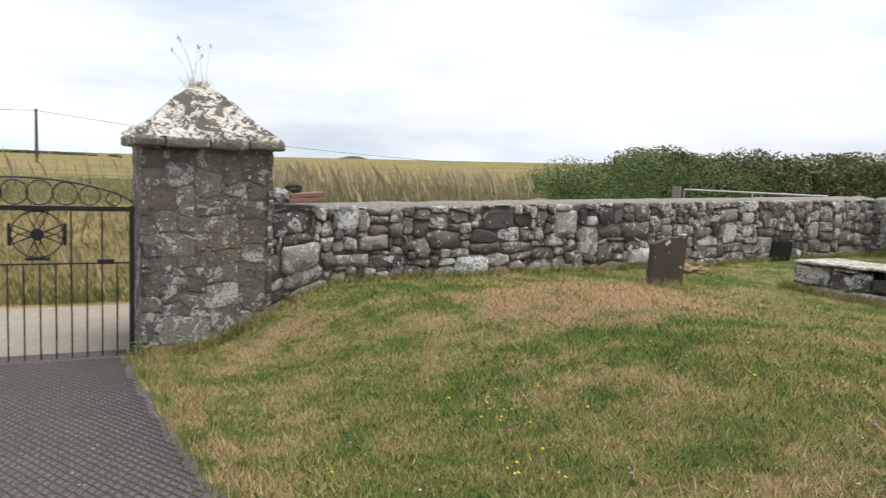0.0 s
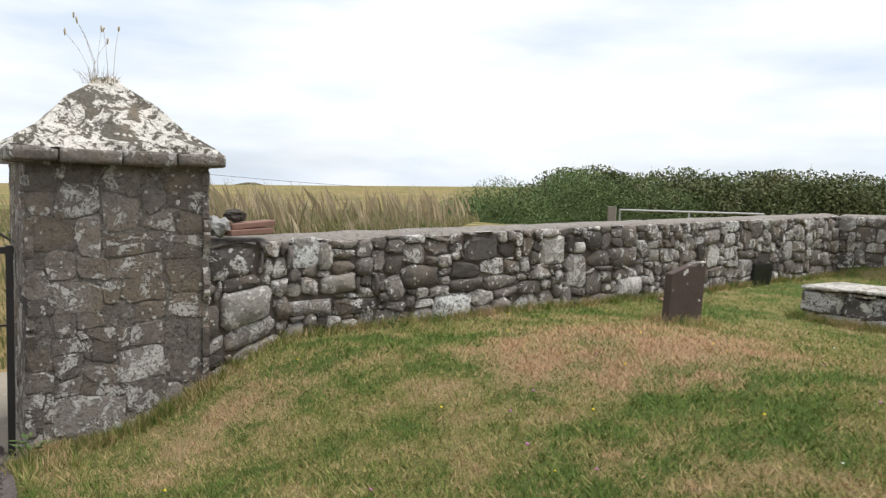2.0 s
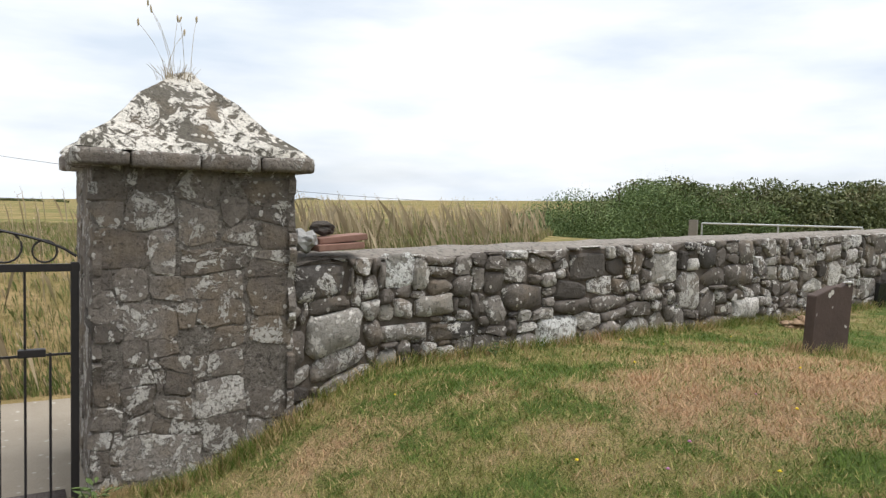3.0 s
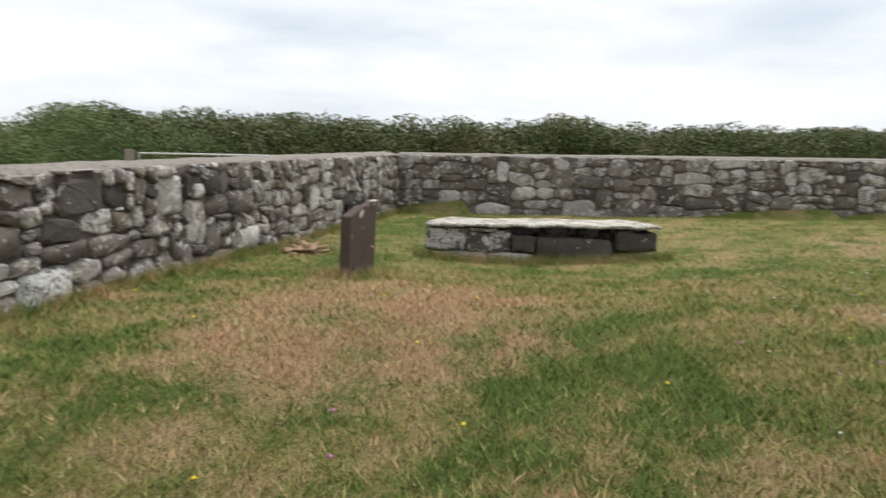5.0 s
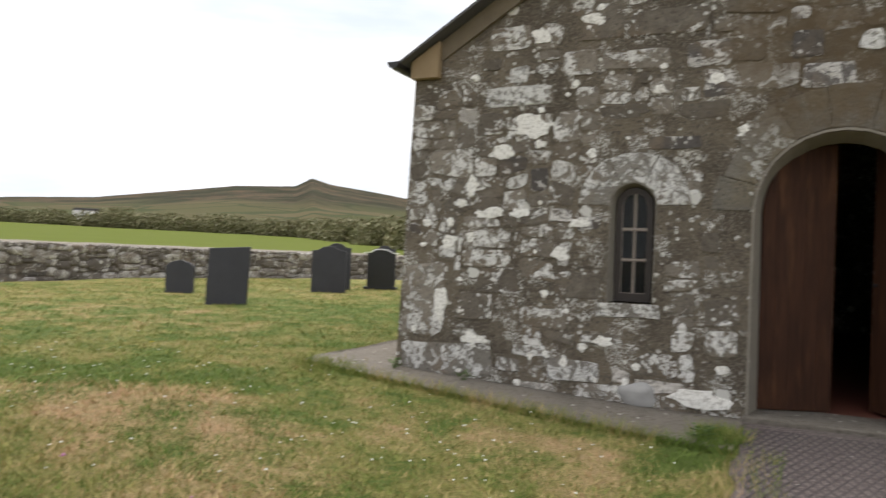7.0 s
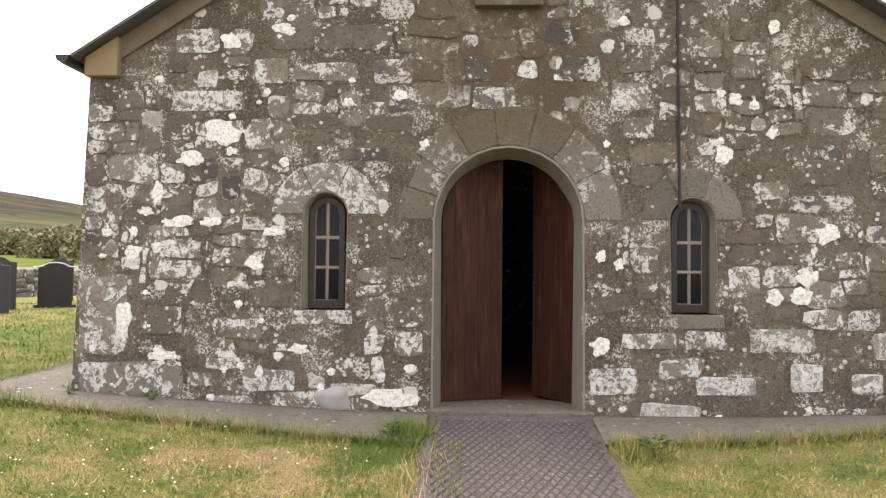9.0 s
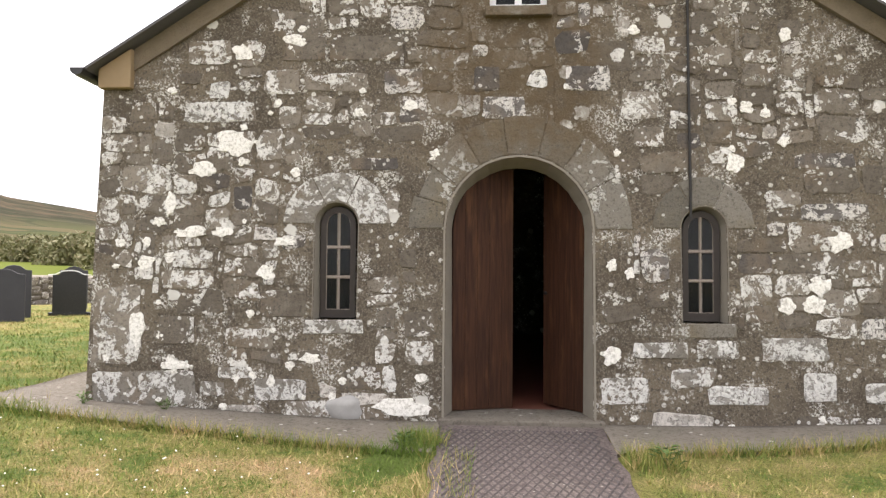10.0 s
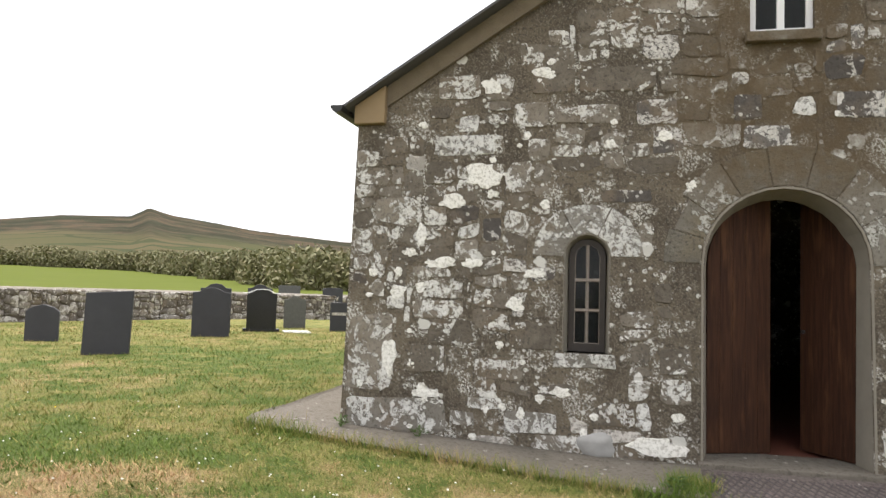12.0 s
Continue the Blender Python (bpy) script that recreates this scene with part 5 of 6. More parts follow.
def bush(name, place, wide, deep, high, leaves, size, material, label, seed, group, shoots=30, turn=0.0, relief=0.3):
    rng = random.Random(seed)
    ob = thing(name, place, label, "bush", group, turn=turn)
    lobes = []
    for _ in range(int(10 + wide * 4)):
        x, y = rng.uniform(-0.5, 0.5) * wide, rng.uniform(-0.5, 0.5) * deep
        h = high * (0.92 - relief + relief * noise.noise(Vector((x * 0.9 + seed, y, seed)))) * (1 - 1.1 * relief * abs(2 * x / wide) ** 3)
        r = rng.uniform(0.28, 0.5) * min(deep, high)
        lobes.append((x, y, h * rng.uniform(0.35, 1.0), r * 1.2, r, r * 0.8))
        lobes.append((x, y - 0.2 * deep, h * 0.3, r * 1.2, r, r))
    me = leaf_cloud(lobes, leaves, size, rng)
    me.materials.append(material)
    crown = new("crown", me)
    crown.parent = ob
    for k in range(7):
        x, y = rng.uniform(-0.4, 0.4) * wide, rng.uniform(-0.2, 0.2) * deep
        top_ = high * rng.uniform(0.5, 0.8)
        part("limb", tube([(x * 0.8, y * 0.5, -0.2), (x * 0.9, y, top_ * 0.5), (x, y * 1.4, top_)], 0.05, 5, 0.4), M["twig"], ob)
    pts, fcs = [], []
    for k in range(shoots):
        lo = rng.choice(lobes)
        x, y, z = lo[0] + rng.uniform(-0.2, 0.2), lo[1], lo[2] + lo[5] * 0.6
        h = rng.uniform(0.15, 0.62) * (high / 2)
        lx = rng.uniform(-0.2, 0.2)
        for m in range(12):
            t = m / 12
            c = Vector((x + lx * t * t, y, z + h * t))
            a = rng.uniform(0, 6.28)
            o = Vector((math.cos(a), math.sin(a), 0.9)) * size * 0.7 * (1.1 - t)
            p = Vector((-math.sin(a), math.cos(a), 0)) * size * 0.22
            k0 = len(pts)
            pts += [c, c + o * 0.5 + p, c + o, c + o * 0.5 - p]
            fcs.append((k0, k0 + 1, k0 + 2, k0 + 3))
    sh = new("foliage", mesh_from("foliage", pts, fcs, material))
    sh.parent = ob
    sh["kind"] = crown["kind"] = "stuff"
    return ob


def low(x, y):
    return beyond(x, y)


bush("gorse_bush", (-16.5, -23.4, low(-16.5, -23.4)), 3.6, 2.2, 3.1, 115000, 0.046, M["gorse"], "dense dark green gorse bush beyond the churchyard wall", 1, "gorse bushes", 170, 140)
bush("gorse_bush", (-18.7, -22.7, low(-18.7, -22.7)), 2.8, 2.2, 3.6, 115000, 0.046, M["gorse"], "tall dark green gorse bush behind the field gate", 2, "gorse bushes", 170, 140)
bush("gorse_bush", (-21.4, -21.2, low(-21.4, -21.2)), 3.4, 2.2, 3.0, 100000, 0.046, M["gorse"], "dense green gorse bush between the field gate and the hedge", 3, "gorse bushes", 150, 135)
hedge_line = spline([(-20.3, -23.2), (-24, -19.5), (-30, -12.5), (-37, -3.0), (-45, 7.0), (-52, 14.8)], 3.6)
hedge_kinds = []
for k, p in enumerate(hedge_line):
    far = k / (len(hedge_line) - 1)
    a = hedge_line[min(k + 1, len(hedge_line) - 1)] - hedge_line[max(k - 1, 0)]
    turn = math.degrees(math.atan2(a.y, a.x))
    base = max(low(p.x, p.y) - 0.25, -0.25 + 0.05 * k) - 0.62 * smooth(3.5, 6.0, k)
    m = pose(p.x, p.y, base, 0, 0, turn)
    if k < 3:
        hedge_kinds.append(bush("hedge_bush", (p.x, p.y, base), 4.8, 2.4, 2.45, 90000, 0.095, M["hedge"], "wind-clipped green hedge bush along the field edge", 20 + k, "field hedge", 26, turn, 0.1))
    else:
        copy_thing(hedge_kinds[k % 3], m @ pose(0, 0, 0, 0, 0, 180 * (k % 2)))


def tall_grass():
    """Uncut dry grass on the banks beyond the gate wall."""
    r = np.random.RandomState(4)
    count = 170000
    x = r.uniform(-17, 6, count)
    y = -12.3 - 13 * r.rand(count) ** 1.7
    h = np.where(r.rand(count) < np.where(x < -1.5, 0.018, 0.003), r.uniform(0.40, 0.9, count), r.uniform(0.07, 0.24, count))
    h = np.where((x > -2.0) & (h < 0.4), h * 0.6, h)
    z = np.array([beyond(a, b) for a, b in zip(x, y)])
    keep = x > 0.3 - 0.871 * (-y - 5.4)
    x, y, z, h = x[keep], y[keep], z[keep], h[keep]
    count = len(x)
    a = r.uniform(0, 6.28, count)
    w = np.where(h > 0.4, 0.0018, 0.0030)
    lean = h[:, None] * np.stack([r.normal(0.15, 0.18, count), r.normal(0, 0.2, count)], 1)
    dx, dy = np.cos(a) * w, np.sin(a) * w
    v = np.stack([np.stack([x - dx, y - dy, z - 0.03], 1), np.stack([x + dx, y + dy, z - 0.03], 1),
                  np.stack([x + dx * 0.9 + lean[:, 0] * 0.4, y + dy * 0.9 + lean[:, 1] * 0.4, z + h * 0.62], 1), np.stack([x + lean[:, 0], y + lean[:, 1], z + h], 1)], 1).reshape(-1, 3)
    me = bpy.data.meshes.new("tall_grass")
    me.vertices.add(count * 4)
    me.vertices.foreach_set("co", v.ravel())
    me.loops.add(count * 6)
    idx = (np.arange(count) * 4)[:, None] + np.array([0, 1, 2, 0, 2, 3])
    me.loops.foreach_set("vertex_index", idx.ravel())
    me.polygons.add(count * 2)
    me.polygons.foreach_set("loop_start", np.arange(count * 2) * 3)
    me.update(calc_edges=True)
    me.materials.append(M["dry_grass"])
    me.materials.append(M["verge_grass"])
    green = (r.rand(count) < np.where(y > -13.6, 0.85, 0.5)) & (h < 0.4)
    me.polygons.foreach_set("material_index", np.repeat(green.astype(np.int32), 2))
    tagged(new("tall_grass", me), "tall uncut dry grass with pale seed heads beyond the wall", "grass", kind="stuff")
    # seed heads on the tallest stems
    pts, fcs = [], []
    for k in np.where(h > 0.4)[0]:
        c = Vector((x[k] + lean[k, 0], y[k] + lean[k, 1], z[k] + h[k]))
        for m in range(5):
            o = c + Vector((r.normal(0, 0.02), r.normal(0, 0.02), -0.035 * m))
            s = 0.008
            i = len(pts)
            pts += [o + Vector((-s, 0, 0)), o + Vector((0, s * 0.5, -s)), o + Vector((s, 0, 0)), o + Vector((0, -s * 0.5, s * 2))]
            fcs.append((i, i + 1, i + 2, i + 3))
    tagged(new("seed_heads", mesh_from("seed_heads", pts, fcs, M["dry_grass"])), "pale feathery seed heads of the tall grass", "grass", kind="stuff")


tall_grass()

def scrub(name, points, count, size, high, deep, label, seed, material):
    """A far line of low scrub."""
    rng = random.Random(seed)
    lobes = []
    for p in spline(points, 2.5):
        z = beyond(p.x, p.y)
        for _ in range(2):
            s = rng.uniform(0.5, 1.1)
            lobes.append((p.x + rng.uniform(-1, 1) * deep, p.y + rng.uniform(-1, 1) * deep, z + high * 0.25 * s, deep * s, deep * s, high * 0.6 * s))
    me = leaf_cloud(lobes, count, size, rng)
    me.materials.append(material)
    tagged(new(name, me), label, "scrub", kind="stuff")


scrub("far_scrub", [(-165, 25), (-145, 80), (-104, 112), (-78, 108), (-47, 82), (-27, 61), (-6, 49), (20, 44)], 190000, 0.40, 4.3, 4.0, "far belt of low green scrub behind the meadow", 31, M["scrub"])
scrub("far_scrub", [(-120, 5), (-100, 22), (-88, 34)], 16000, 0.45, 1.9, 2.5, "far hedge at the meadow edge", 33, M["scrub"])
scrub("far_scrub", [(-30, -260), (30, -270), (90, -262)], 9000, 0.6, 0.9, 2.0, "far dark hedge on the pasture skyline", 35, M["hedge"])


# ---- hills ----
def hill(name, bearing0, bearing1, near, far, height, label, steps=300, rows=26, material="moor", base=4.0):
    """A ridge over a span of bearings (degrees west of north), its skyline from height(b)."""
    verts, faces = [], []
    for j in range(rows + 1):
        t = j / rows
        for i in range(steps + 1):
            b = bearing0 + (bearing1 - bearing0) * i / steps
            r = near + (far - near) * t
            a = radians(b)
            x, y = -math.sin(a) * r, math.cos(a) * r
            h = height(b) * far
            z = base + (h - base) * (t**1.15) + 6 * t * (1 - t) * noise.noise(Vector((x * 0.01, y * 0.01, 0))) * 2
            verts.append((x, y, z))
    for j in range(rows):
        for i in range(steps):
            a = j * (steps + 1) + i
            faces.append((a, a + 1, a + steps + 2, a + steps + 1))
    tagged(new(name, mesh_from(name, verts, faces, M[material], True)), label, "hill", kind="structure")


RIDGE = ((75, 0.026), (65, 0.0295), (60, 0.037), (56.5, 0.0495), (54.8, 0.0525), (50, 0.058), (45.5, 0.070), (40.5, 0.083), (36.3, 0.0865), (35.5, 0.094), (35.1, 0.0985), (34.4, 0.095), (33.6, 0.091), (30, 0.083), (28, 0.0775), (21, 0.067), (0, 0.055))


def main_ridge(b):
    return float(np.interp(-b, [-p[0] for p in RIDGE], [p[1] for p in RIDGE])) + 0.0004 * noise.noise(Vector((b * 2, 0, 0)))


hill("backdrop_hill", 0, 75, 320, 1600, main_ridge, "long brown and green moorland hill with a rocky summit")
hill("backdrop_ridge", 140, 215, 500, 2600, lambda b: 0.0012 + 0.0105 * bump_at(b, 0, 160.3, 0, 1.7, 1) + 0.0010 * bump_at(b, 0, 150, 0, 1.4, 1), "low blue distant hill on the skyline", 120, 8, base=-1.0)

ha = radians(51)
farm = thing("farmhouse", (-math.sin(ha) * 420, math.cos(ha) * 420, 16.5), "tiny white farm building on the far hillside", "house", turn=51)
part("wall", solid(-6, 6, -3, 3, -3, 1.6), M["white_paint"], farm)
part("roof", prism([(-6.3, 1.6), (6.3, 1.6), (5.6, 2.8), (-5.6, 2.8)], -3.3, 3.3), M["roof"], farm)


# ---- turf, weeds, flowers ----
def scatter(name, x, y, h, w, material, label, seed, bend=0.5):
    r = np.random.RandomState(seed)
    count = len(x)
    z = np.array([yard(a, b) for a, b in zip(x, y)])
    a = r.uniform(0, 6.28, count)
    dx, dy = np.cos(a) * w, np.sin(a) * w
    lx, ly = r.normal(0, bend, count) * h, r.normal(0, bend, count) * h
    v = np.stack([np.stack([x - dx, y - dy, z - 0.004], 1), np.stack([x + dx, y + dy, z - 0.004], 1), np.stack([x + lx, y + ly, z + h], 1)], 1).reshape(-1, 3)
    me = bpy.data.meshes.new(name)
    me.vertices.add(count * 3)
    me.vertices.foreach_set("co", v.ravel())
    me.loops.add(count * 3)
    me.loops.foreach_set("vertex_index", np.arange(count * 3))
    me.polygons.add(count)
    me.polygons.foreach_set("loop_start", np.arange(count) * 3)
    me.update(calc_edges=True)
    for key, fn in (("dry", dryness), ("lush", lambda p, q: patch(p, q, WET))):
        layer = me.attributes.new(key, "FLOAT", "POINT")
        layer.data.foreach_set("value", np.repeat([fn(p, q) for p, q in zip(x, y)], 3))
    me.materials.append(material)
    return tagged(new(name, me), label, "grass", kind="stuff")


def on_lawn(x, y):
    path_l = -0.62 + 0.34 * np.clip((-y - 0.08) / 8.7, 0, 1)
    path_r = 0.72 + 1.2 * np.clip((-y - 1.0) / 8.7, 0, 1)
    clear = (x < path_l - 0.03) | (x > path_r + 0.03)
    west = (x < -0.62) & (x > -4.42) & (y > -0.82 + 0.36 * np.clip((-x - 0.64) / 3.75, 0, 1))
    side = (x > -4.42) & (x < 3.7) & (y > -0.4)
    east = (x > 0.6) & (y > -0.78 + 0.45 * np.clip((x - 0.7) / 4.2, 0, 1))
    wall = y < -9.44 + 0.135 * (x + 1.8) * (x < -1.8)
    return clear & ~west & ~side & ~east & ~wall


r_ = np.random.RandomState(9)
N = 330000
gx, gy = -1.5 - 3.6 * r_.randn(N), -5.2 + 3.6 * r_.randn(N)
ok = on_lawn(gx, gy) & (gx > -14.5) & (gx < 4) & (gy < 3) & (gy > -10.9)
gx, gy = gx[ok], gy[ok]
scatter("grass", gx, gy, r_.uniform(0.012, 0.052, len(gx)) * np.where(gy > -3.0, 0.75, 1.0), 0.0028 + 0.0028 * r_.rand(len(gx)), M["blades"], "short mown grass blades, green mixed with straw", 2, 0.7)
N2 = 60000
gx, gy = r_.uniform(-15, -3.8, N2), r_.uniform(-11, 12, N2)
ok = on_lawn(gx, gy)
gx, gy = gx[ok], gy[ok]
scatter("grass", gx, gy, r_.uniform(0.02, 0.055, len(gx)), 0.005 + 0.004 * r_.rand(len(gx)), M["blades"], "short mown grass across the farther lawn", 3, 0.7)

# longer grass left by the mower at walls, stones and edges
ex, ey = [], []
for _ in range(9000):
    d = r_.uniform(0.0, 13.0)
    p = wall_line(d)
    ex.append(p[0]); ey.append(p[1] + abs(r_.normal(0.05, 0.06)) + 0.03)
for cx_, cy_, rr, m_ in ((sx_, sy_, 0.33, 900), (bx, by, 0.30, 800), (-0.75, -0.6, 0.16, 900), (-0.47, -9.05, 0.22, 700), (0.92, -0.95, 0.18, 500), (-4.1, -0.55, 0.3, 300)):
    for _ in range(m_):
        a_, q_ = r_.uniform(0, 6.28), rr * (0.75 + 0.3 * r_.randn())
        ex.append(cx_ + q_ * math.cos(a_)); ey.append(cy_ + q_ * math.sin(a_))
for _ in range(4000):
    s_, o_ = r_.uniform(-0.05, 1.05) * tl, r_.normal(-0.06, 0.08)
    q = ta + tdir * s_ + Vector((tdir.y, -tdir.x)) * -o_
    ex.append(q.x); ey.append(q.y)
for _ in range(2500):
    ex.append(-0.66 + 0.34 * smooth(0, 0.9, r_.rand()) - abs(r_.normal(0, 0.05))); ey.append(-0.9 - 8.2 * r_.rand())
for _ in range(3500):
    ex.append(r_.uniform(PX0, PX1)); ey.append(PY + 0.02 + abs(r_.normal(0, 0.08)))
for _ in range(2000):
    t_ = r_.rand()
    ex.append(-0.64 - 3.75 * t_); ey.append(-0.84 + 0.36 * t_ - abs(r_.normal(0, 0.03)))
for _ in range(2600):
    t_ = r_.rand()
    ex.append(0.72 + 4.2 * t_); ey.append(-0.79 + 0.45 * t_ - abs(r_.normal(0, 0.035)))
ex, ey = np.array(ex), np.array(ey)
scatter("long_grass", ex, ey, r_.uniform(0.05, 0.15, len(ex)), 0.0028 + 0.002 * r_.rand(len(ex)), M["blades"], "longer unmown grass at the foot of walls and stones", 5, 0.45)


def flowers(name, spots, size, rise, material, label):
    pts, fcs = [], []
    for x, y in spots:
        z = yard(x, y) + rise * r_.uniform(0.7, 1.3)
        s = size * r_.uniform(0.7, 1.3)
        k = len(pts)
        for m in range(6):
            a = m * math.pi / 3
            pts.append((x + s * math.cos(a), y + s * math.sin(a), z))
        pts += [(x, y, z + s * 0.8), (x, y, z - s * 0.5)]
        fcs += [(k + m, k + (m + 1) % 6, k + 6) for m in range(6)] + [(k + (m + 1) % 6, k + m, k + 7) for m in range(6)]
    tagged(new(name, mesh_from(name, pts, fcs, material, True)), label, "flowers", kind="stuff")


def lawn_spots(count, cx, cy, rx, ry):
    x, y = cx + rx * r_.randn(count), cy + ry * r_.randn(count)
    good = on_lawn(x, y) & (x < 3) & (x > -13)
    return list(zip(x[good], y[good]))


flowers("yellow_flowers", lawn_spots(34, -4, -6, 2.8, 2.6) + lawn_spots(9, -2.35, -5.15, 0.13, 0.16) + lawn_spots(7, -1.95, -4.2, 0.14, 0.16) + [(-2.85, -7.41), (-5.34, -9.13), (-5.63, -4.58), (-3.92, -4.48)], 0.011, 0.06, M["yellow"], "small yellow hawkbit flowers in the turf")
flowers("white_flowers", lawn_spots(130, -5.0, -2.3, 2.2, 1.1) + lawn_spots(90, -7.5, -3.5, 2.4, 1.6) + lawn_spots(80, -2.2, -1.9, 1.2, 0.7), 0.008, 0.045, M["white_petal"], "white clover heads dotted over the turf")
flowers("pink_flowers", lawn_spots(26, -3.2, -4.6, 1.8, 1.4), 0.013, 0.05, M["pink"], "pink clover heads in the turf")


def weed(x, y, size, seed, base=None, label="leafy green weed at the wall foot"):
    rng = random.Random(seed)
    ob = thing("weed", (x, y, yard(x, y) if base is None else base), label, "weed", "weeds")
    for k in range(26):
        a, r = rng.uniform(0, 6.28), rng.uniform(0.2, 1.0) * size
        h = rng.uniform(0.3, 1.0) * size
        s = rng.uniform(0.12, 0.22) * size
        bm = bmesh.new()
        c = Vector((r * math.cos(a) * 0.7, r * math.sin(a) * 0.7, h))
        d, e = Vector((math.cos(a), math.sin(a), 0.3)).normalized(), Vector((-math.sin(a), math.cos(a), 0))
        vs = [bm.verts.new(p) for p in (c - d * s, c + e * s * 0.5 + Vector((0, 0, 0.01)), c + d * s * 1.3, c - e * s * 0.5 + Vector((0, 0, 0.01)))]
        bm.faces.new(vs)
        part("leaf", bm, M["weed"], ob)
        if k < 6:
            part("stem", tube([(0, 0, 0), c * 0.6, c], 0.003, 3), M["weed"], ob)


weed(-0.42, -9.18, 0.20, 1)
weed(1.0, -1.0, 0.16, 2, label="leafy green weed beside the door path")
weed(-2.9, -0.12, 0.11, 3, label="small weed in the paving at the chapel wall")
weed(-3.6, -0.15, 0.12, 4, label="small weed in the paving at the chapel wall")
weed(-3.7, -9.55, 0.12, 5)
weed(-0.85, -0.75, 0.14, 6, label="clump of lush grass and weeds beside the door step")


# ---- stones of walls, pillar and gable ----
PALE = [(-1.98, 0.26, 0.23, 0.09), (-2.37, 0.40, 0.15, 0.05), (1.19, 0.63, 0.23, 0.07), (1.65, 0.64, 0.17, 0.08), (2.27, 0.65, 0.27, 0.10), (1.81, 0.27, 0.24, 0.08), (2.46, 0.35, 0.13, 0.12),
        (0.90, 0.30, 0.20, 0.11), (2.94, 0.31, 0.13, 0.08), (-2.58, 2.65, 0.32, 0.09), (-2.56, 0.26, 0.11, 0.06), (-3.16, 0.26, 0.46, 0.15)]
DARK = [(-0.97, 2.91, 0.17, 0.11), (-0.25, 2.93, 0.11, 0.11), (0.61, 2.93, 0.20, 0.11), (2.55, 2.21, 0.25, 0.06), (2.62, 1.78, 0.28, 0.07), (-1.21, 2.19, 0.21, 0.05), (-0.10, 2.68, 0.18, 0.10)]
GREY = [(-1.31, 3.21, 0.32, 0.11), (-1.55, 2.91, 0.28, 0.08), (-2.04, 2.92, 0.15, 0.11), (-3.42, 0.79, 0.21, 0.34), (-2.70, 0.99, 0.20, 0.11), (-2.89, 0.75, 0.16, 0.12), (-1.97, 0.98, 0.20, 0.12),
        (-0.81, 0.82, 0.13, 0.11), (-0.80, 0.58, 0.12, 0.10), (1.05, 2.69, 0.16, 0.12), (1.12, 2.42, 0.13, 0.09), (-1.85, 3.21, 0.19, 0.11), (-2.69, 3.19, 0.19, 0.11)]
# white lichen crusts on the gable: across, up, half width, half height
CRUSTS = [(-2.46, 2.38, 0.15, 0.11), (-2.72, 2.15, 0.11, 0.06), (-2.40, 3.19, 0.09, 0.08), (-1.95, 3.30, 0.09, 0.045), (-2.80, 1.59, 0.15, 0.045), (-2.53, 1.60, 0.09, 0.05), (-1.99, 1.52, 0.10, 0.05), (-3.18, 1.33, 0.07, 0.06),
          (-2.13, 1.25, 0.08, 0.06), (1.93, 2.67, 0.06, 0.06), (2.08, 2.62, 0.04, 0.05), (1.82, 2.19, 0.08, 0.08), (2.66, 1.53, 0.11, 0.07), (2.26, 3.29, 0.06, 0.06), (2.48, 1.18, 0.09, 0.07),
          (2.43, 1.02, 0.11, 0.06), (2.22, 0.99, 0.07, 0.06), (0.80, 1.33, 0.05, 0.05), (0.79, 0.59, 0.09, 0.07), (-3.24, 0.77, 0.06, 0.17), (-0.94, 0.13, 0.22, 0.07), (-2.89, 0.45, 0.15, 0.04), (-1.73, 0.53, 0.09, 0.04), (-2.99, 1.84, 0.05, 0.10)]


def lichen_crust(u, v, a, b, rng, height=0.016):
    """A thin ragged crust of lichen on the gable."""
    m, seed = 20, rng.uniform(0, 90)
    edge = []
    for i in range(m):
        t = 2 * math.pi * i / m
        r = 1 + 0.55 * noise.noise(Vector((1.6 * math.cos(t), 1.6 * math.sin(t), seed))) + 0.12 * rng.uniform(-1, 1)
        edge.append((a * r * math.cos(t), b * r * math.sin(t)))
    pts = [face(u + x, v + y, -0.01) for x, y in edge] + [face(u + x * 0.96, v + y * 0.96, height * 0.8) for x, y in edge] + [face(u, v, height)]
    fcs = [(i, (i + 1) % m, m + (i + 1) % m, m + i) for i in range(m)] + [(m + i, m + (i + 1) % m, 2 * m) for i in range(m)]
    lay_piece("lichen_crust", pts, fcs, M["lichen"], front, "", False)


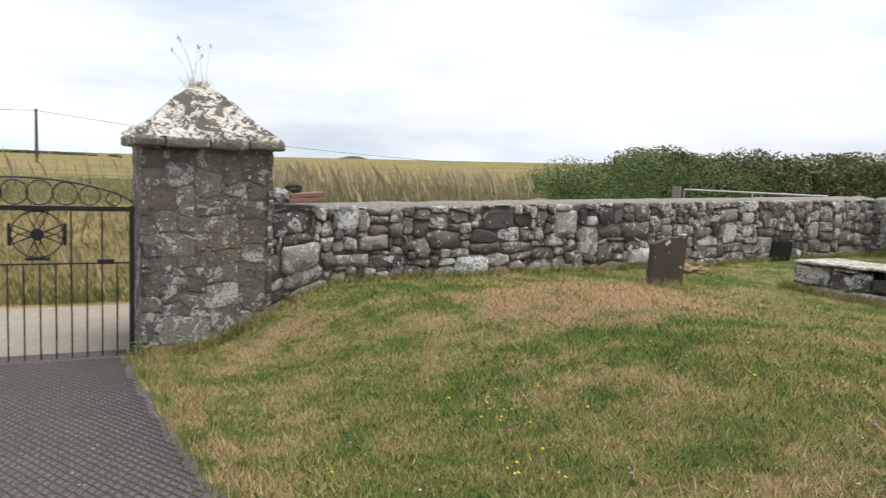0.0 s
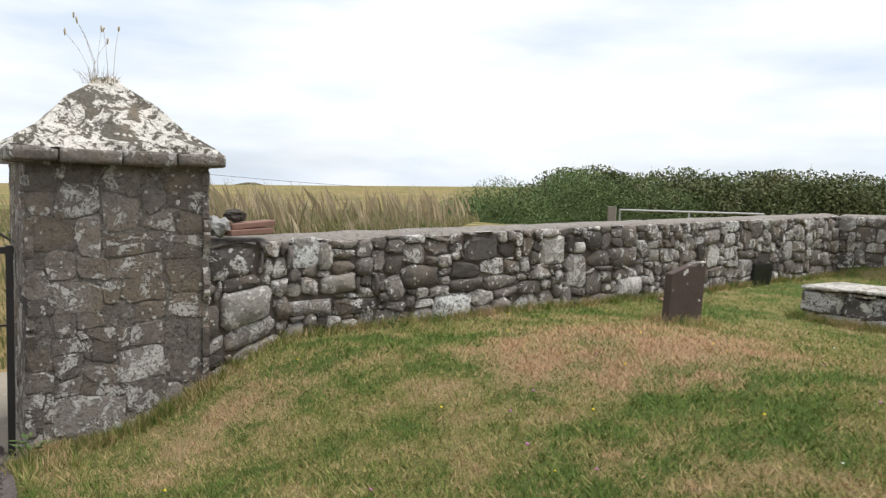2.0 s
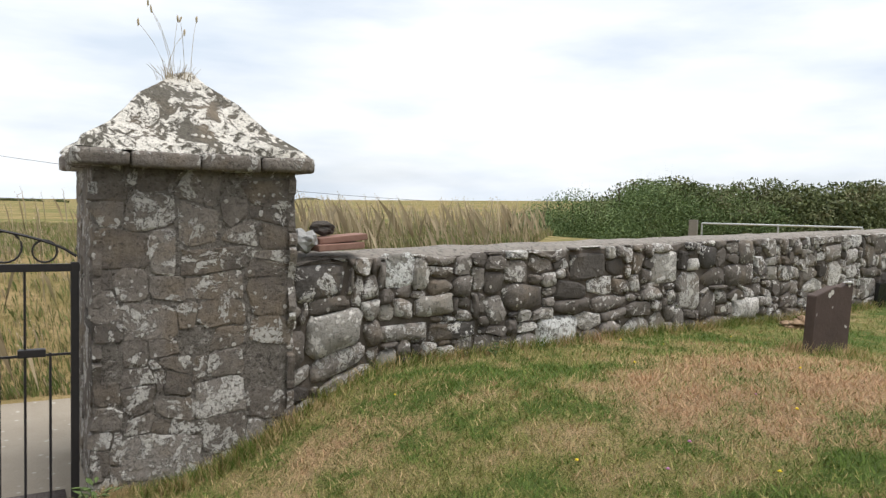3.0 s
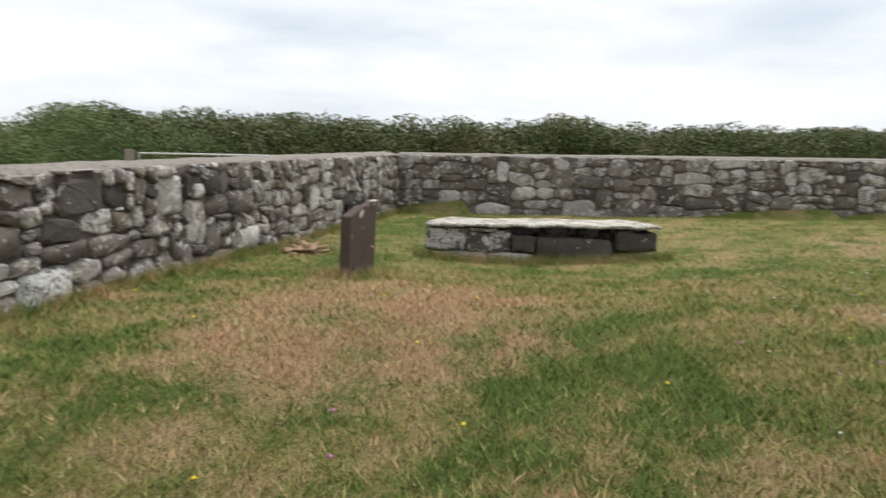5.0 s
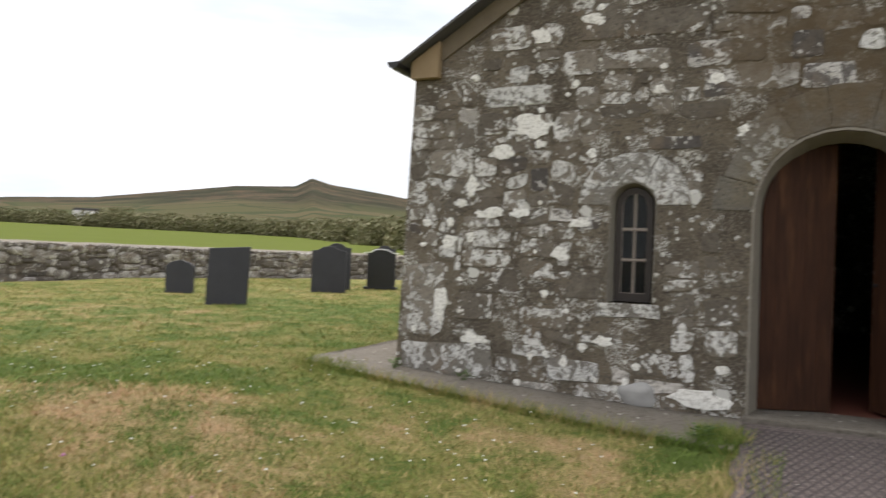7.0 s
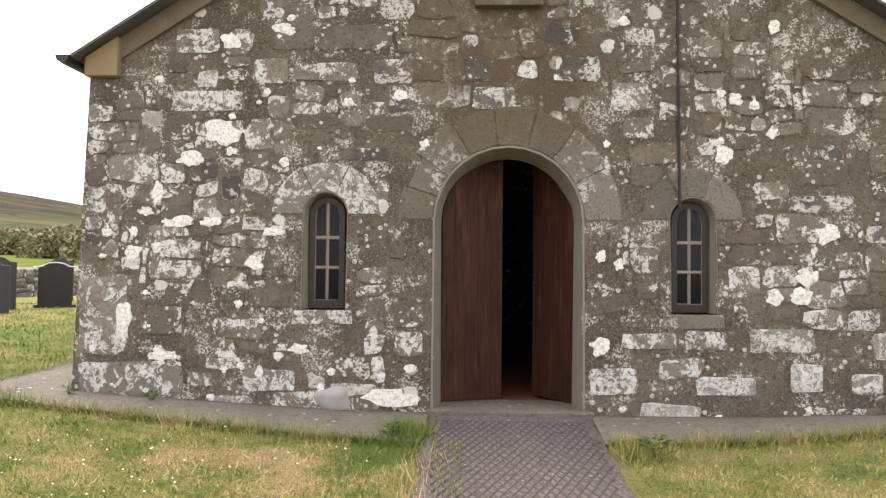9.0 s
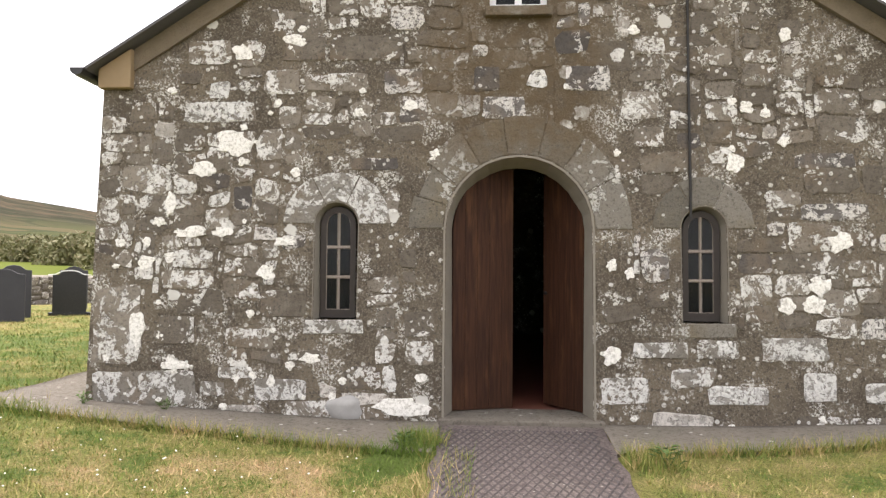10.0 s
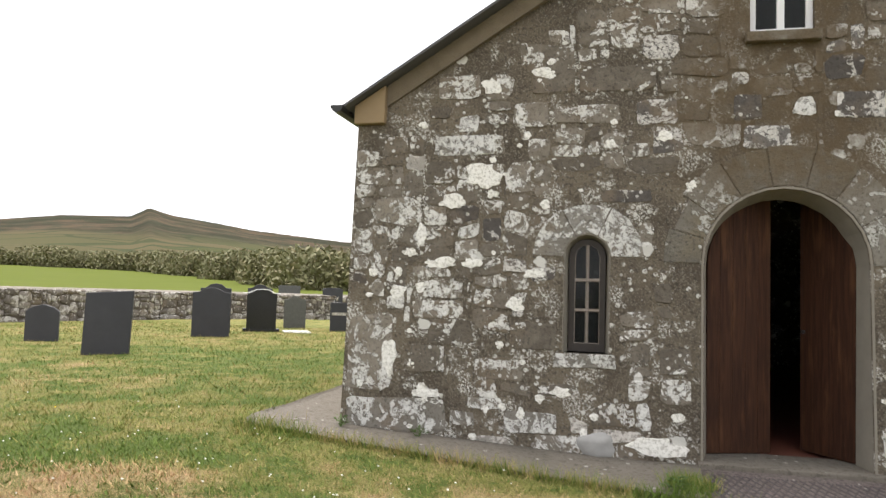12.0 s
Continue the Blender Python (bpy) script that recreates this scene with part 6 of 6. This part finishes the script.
def facade_stones():
    rng = random.Random(21)
    apex, drop = EAVE + PITCH * HALF, 0.05
    big = PALE + DARK + GREY
    kinds = ["white_stone"] * len(PALE) + ["tomb_stone"] * len(DARK) + ["facade_stone"] * len(GREY)

    def barred(x, z):
        if z > EAVE + PITCH * (HALF - abs(x)) - 0.20 or abs(x) > HALF + 0.02:
            return True
        for o, side, ring in ((DOOR, 0.055, 0.90), (WINDOWS[0], 0.05, 0.42), (WINDOWS[1], 0.05, 0.42)):
            if abs(x - o["x"]) < o["half"] + side and (-1 if o is DOOR else o["sill"] - 0.13) < z < o["spring"]:
                return True
            if z >= o["spring"] and math.hypot(x - o["x"], z - o["spring"]) < ring:
                return True
        return abs(x - UPPER["x"]) < UPPER["half"] + 0.06 and UPPER["sill"] - 0.07 < z < UPPER["top"] + 0.05

    def taken(x, z):
        return any(abs(x - u) < a * 0.95 and abs(z - v) < b * 0.95 for u, v, a, b in big)

    for (u, v, a, b), key in zip(big, kinds):
        cut_a, cut_b = rng.uniform(0.75, 0.96), rng.uniform(0.7, 0.95)
        shape = [(u - a, v - b * cut_b), (u - a * cut_a, v - b), (u + a * cut_b, v - b * 0.95), (u + a, v - b * 0.8), (u + a * 0.96, v + b * cut_a), (u + a * 0.9, v + b), (u - a * cut_b, v + b * 0.96), (u - a * 0.97, v + b * 0.82)]
        pts, fcs = cell_piece(shape, 0.002, rng.uniform(0.007, 0.011), rng, face, 0.95)
        lay_piece("stone", pts, fcs, M[key], front, "", False)
    for poly, _ in block_cells(2 * HALF, apex + drop, 0.06, [(6, 3), (8, 3), (5, 3), (9, 4), (5, 2), (7, 2), (4, 2), (8, 4), (6, 4), (10, 3), (3, 2), (4, 3)], rng, (), 0.045, 5.0, 0.55):
        poly = [(u - HALF, v - drop) for u, v in poly]
        n = len(poly)
        mu, mv = sum(p[0] for p in poly) / n, sum(p[1] for p in poly) / n
        test = [(mu + (u - mu) * k, mv + (v - mv) * k) for u, v in poly for k in (0.5, 0.86)] + [(mu, mv)]
        if any(barred(*p) or taken(*p) for p in test) or rng.random() < 0.07:
            continue
        white = 0.26 * (1 - smooth(0.4, 1.2, mv)) + 0.03
        pick = rng.random()
        key = "pale_stone" if pick < white * 0.5 else "white_stone" if pick < white else "tomb_stone" if pick > 0.91 else "facade_stone"
        made = cell_piece(poly, rng.uniform(0.006, 0.022), rng.uniform(0.003, 0.010), rng, face, 0.94)
        if made:
            lay_piece("stone", *made, M[key], front, "", False)
    for u, v, a, b in CRUSTS:
        lichen_crust(u, v, a, b, rng)
    count = 0
    while count < 60:
        u, v = rng.uniform(-HALF + 0.1, HALF - 0.1), 3.4 * rng.random() ** 1.3
        if barred(u, v) or rng.random() > 0.45 - 0.12 * u:
            continue
        a = rng.uniform(0.012, 0.045)
        lichen_crust(u, v, a * rng.uniform(0.8, 1.5), a, rng, 0.013)
        count += 1


def pillar_stones():
    rng = random.Random(31)
    core = pillar
    z0 = -0.9
    for side in range(4):
        wide = 2 * pw if side % 2 == 0 else PD
        out = PD / 2 if side % 2 == 0 else pw
        cxp, cyp = (PX0 + PX1) / 2, PY - PD / 2
        turn = Matrix.Rotation(radians(-90 * side), 3, "Z")

        def spot(u, v, d):
            p = turn @ Vector((u - wide / 2, out - 0.003 + d, 0))
            return (cxp + p.x, cyp + p.y, z0 + v)

        for poly, _ in block_cells(wide, 2.43, 0.06, [(6, 4), (8, 4), (5, 3), (7, 3), (9, 5), (4, 2), (8, 3), (6, 5), (6, 2), (4, 3)], rng, (), 0.075, 10.0 * side, 0.5):
            if side == 2 and poly[0][1] < 1.6:
                continue
            made = cell_piece(poly, rng.uniform(0.001, 0.008), rng.uniform(0.004, 0.012), rng, spot, rng.uniform(0.90, 0.98), 0.12)
            if made and rng.random() > 0.03:
                lay_piece("stone", made[0], [f[::-1] for f in made[1]], M["pillar_stone"] if rng.random() > 0.14 else M["wall_stone" if rng.random() < 0.6 else "dark_stone"], core, "", False)


arch_ring()
facade_stones()
pillar_stones()
RUBBLE = [(7, 4), (5, 3), (9, 4), (4, 3), (6, 5), (3, 2), (5, 2), (8, 3), (4, 2), (2, 2), (9, 5), (6, 3), (7, 2), (3, 3), (6, 4), (10, 3), (3, 1), (5, 4)]
# the stones of the gate wall that stand out: along, height, width, rise, kind
MARKED = [(0.45, 0.28, 0.48, 0.34, "pale_stone"), (1.44, 0.43, 0.41, 0.19, "pale_stone"), (1.07, 0.74, 0.31, 0.29, "white_stone"), (3.40, 0.71, 0.54, 0.28, "dark_stone"), (4.68, 0.66, 0.50, 0.37, "pale_stone"),
          (2.98, 0.07, 0.57, 0.34, "white_stone"), (1.12, 0.22, 0.52, 0.16, "wall_stone"), (1.66, 0.19, 0.54, 0.17, "tomb_stone"), (6.20, 0.53, 0.66, 0.27, "wall_stone"), (6.36, 0.11, 0.55, 0.28, "pale_stone"),
          (0.30, 0.68, 0.46, 0.28, "tomb_stone"), (5.16, 0.38, 0.45, 0.45, "wall_stone"), (5.22, 0.69, 0.24, 0.15, "pale_stone"), (6.96, 0.53, 0.27, 0.18, "pale_stone")]
rubble_wall("wall_gate", gate_line, wall_foot, lambda s: 0.845 + 0.021 * s + 0.01 * noise.noise(Vector((s * 2, 0, 0))), -1, 0.55, random.Random(41), 0.055, "wall_stone", "rough grey rubble boundary wall with white lichen and mortared top", 340, 0.05, MARKED)
rubble_wall("wall_east", east_line, wall_foot, lambda s: 1.12 + 0.05 * smooth(0, 10, s) + 0.012 * noise.noise(Vector((s, 5, 0))), -1, 0.5, random.Random(43), 0.07, "wall_stone", "long rubble field wall round the churchyard with pale mortar top", 300, 0.04)
tagged(new("wall_south", mesh_from("wall_south", [(2.2, -9.4, -0.9), (14, -9.4, -0.9), (14, -9.9, -0.9), (2.2, -9.9, -0.9), (2.2, -9.4, 0.9), (14, -9.4, 0.9), (14, -9.9, 0.9), (2.2, -9.9, 0.9)],
       [(0, 1, 5, 4), (1, 2, 6, 5), (2, 3, 7, 6), (3, 0, 4, 7), (4, 5, 6, 7)], M["mortar"])), "plain rubble boundary wall beyond the gate", "wall", kind="structure")
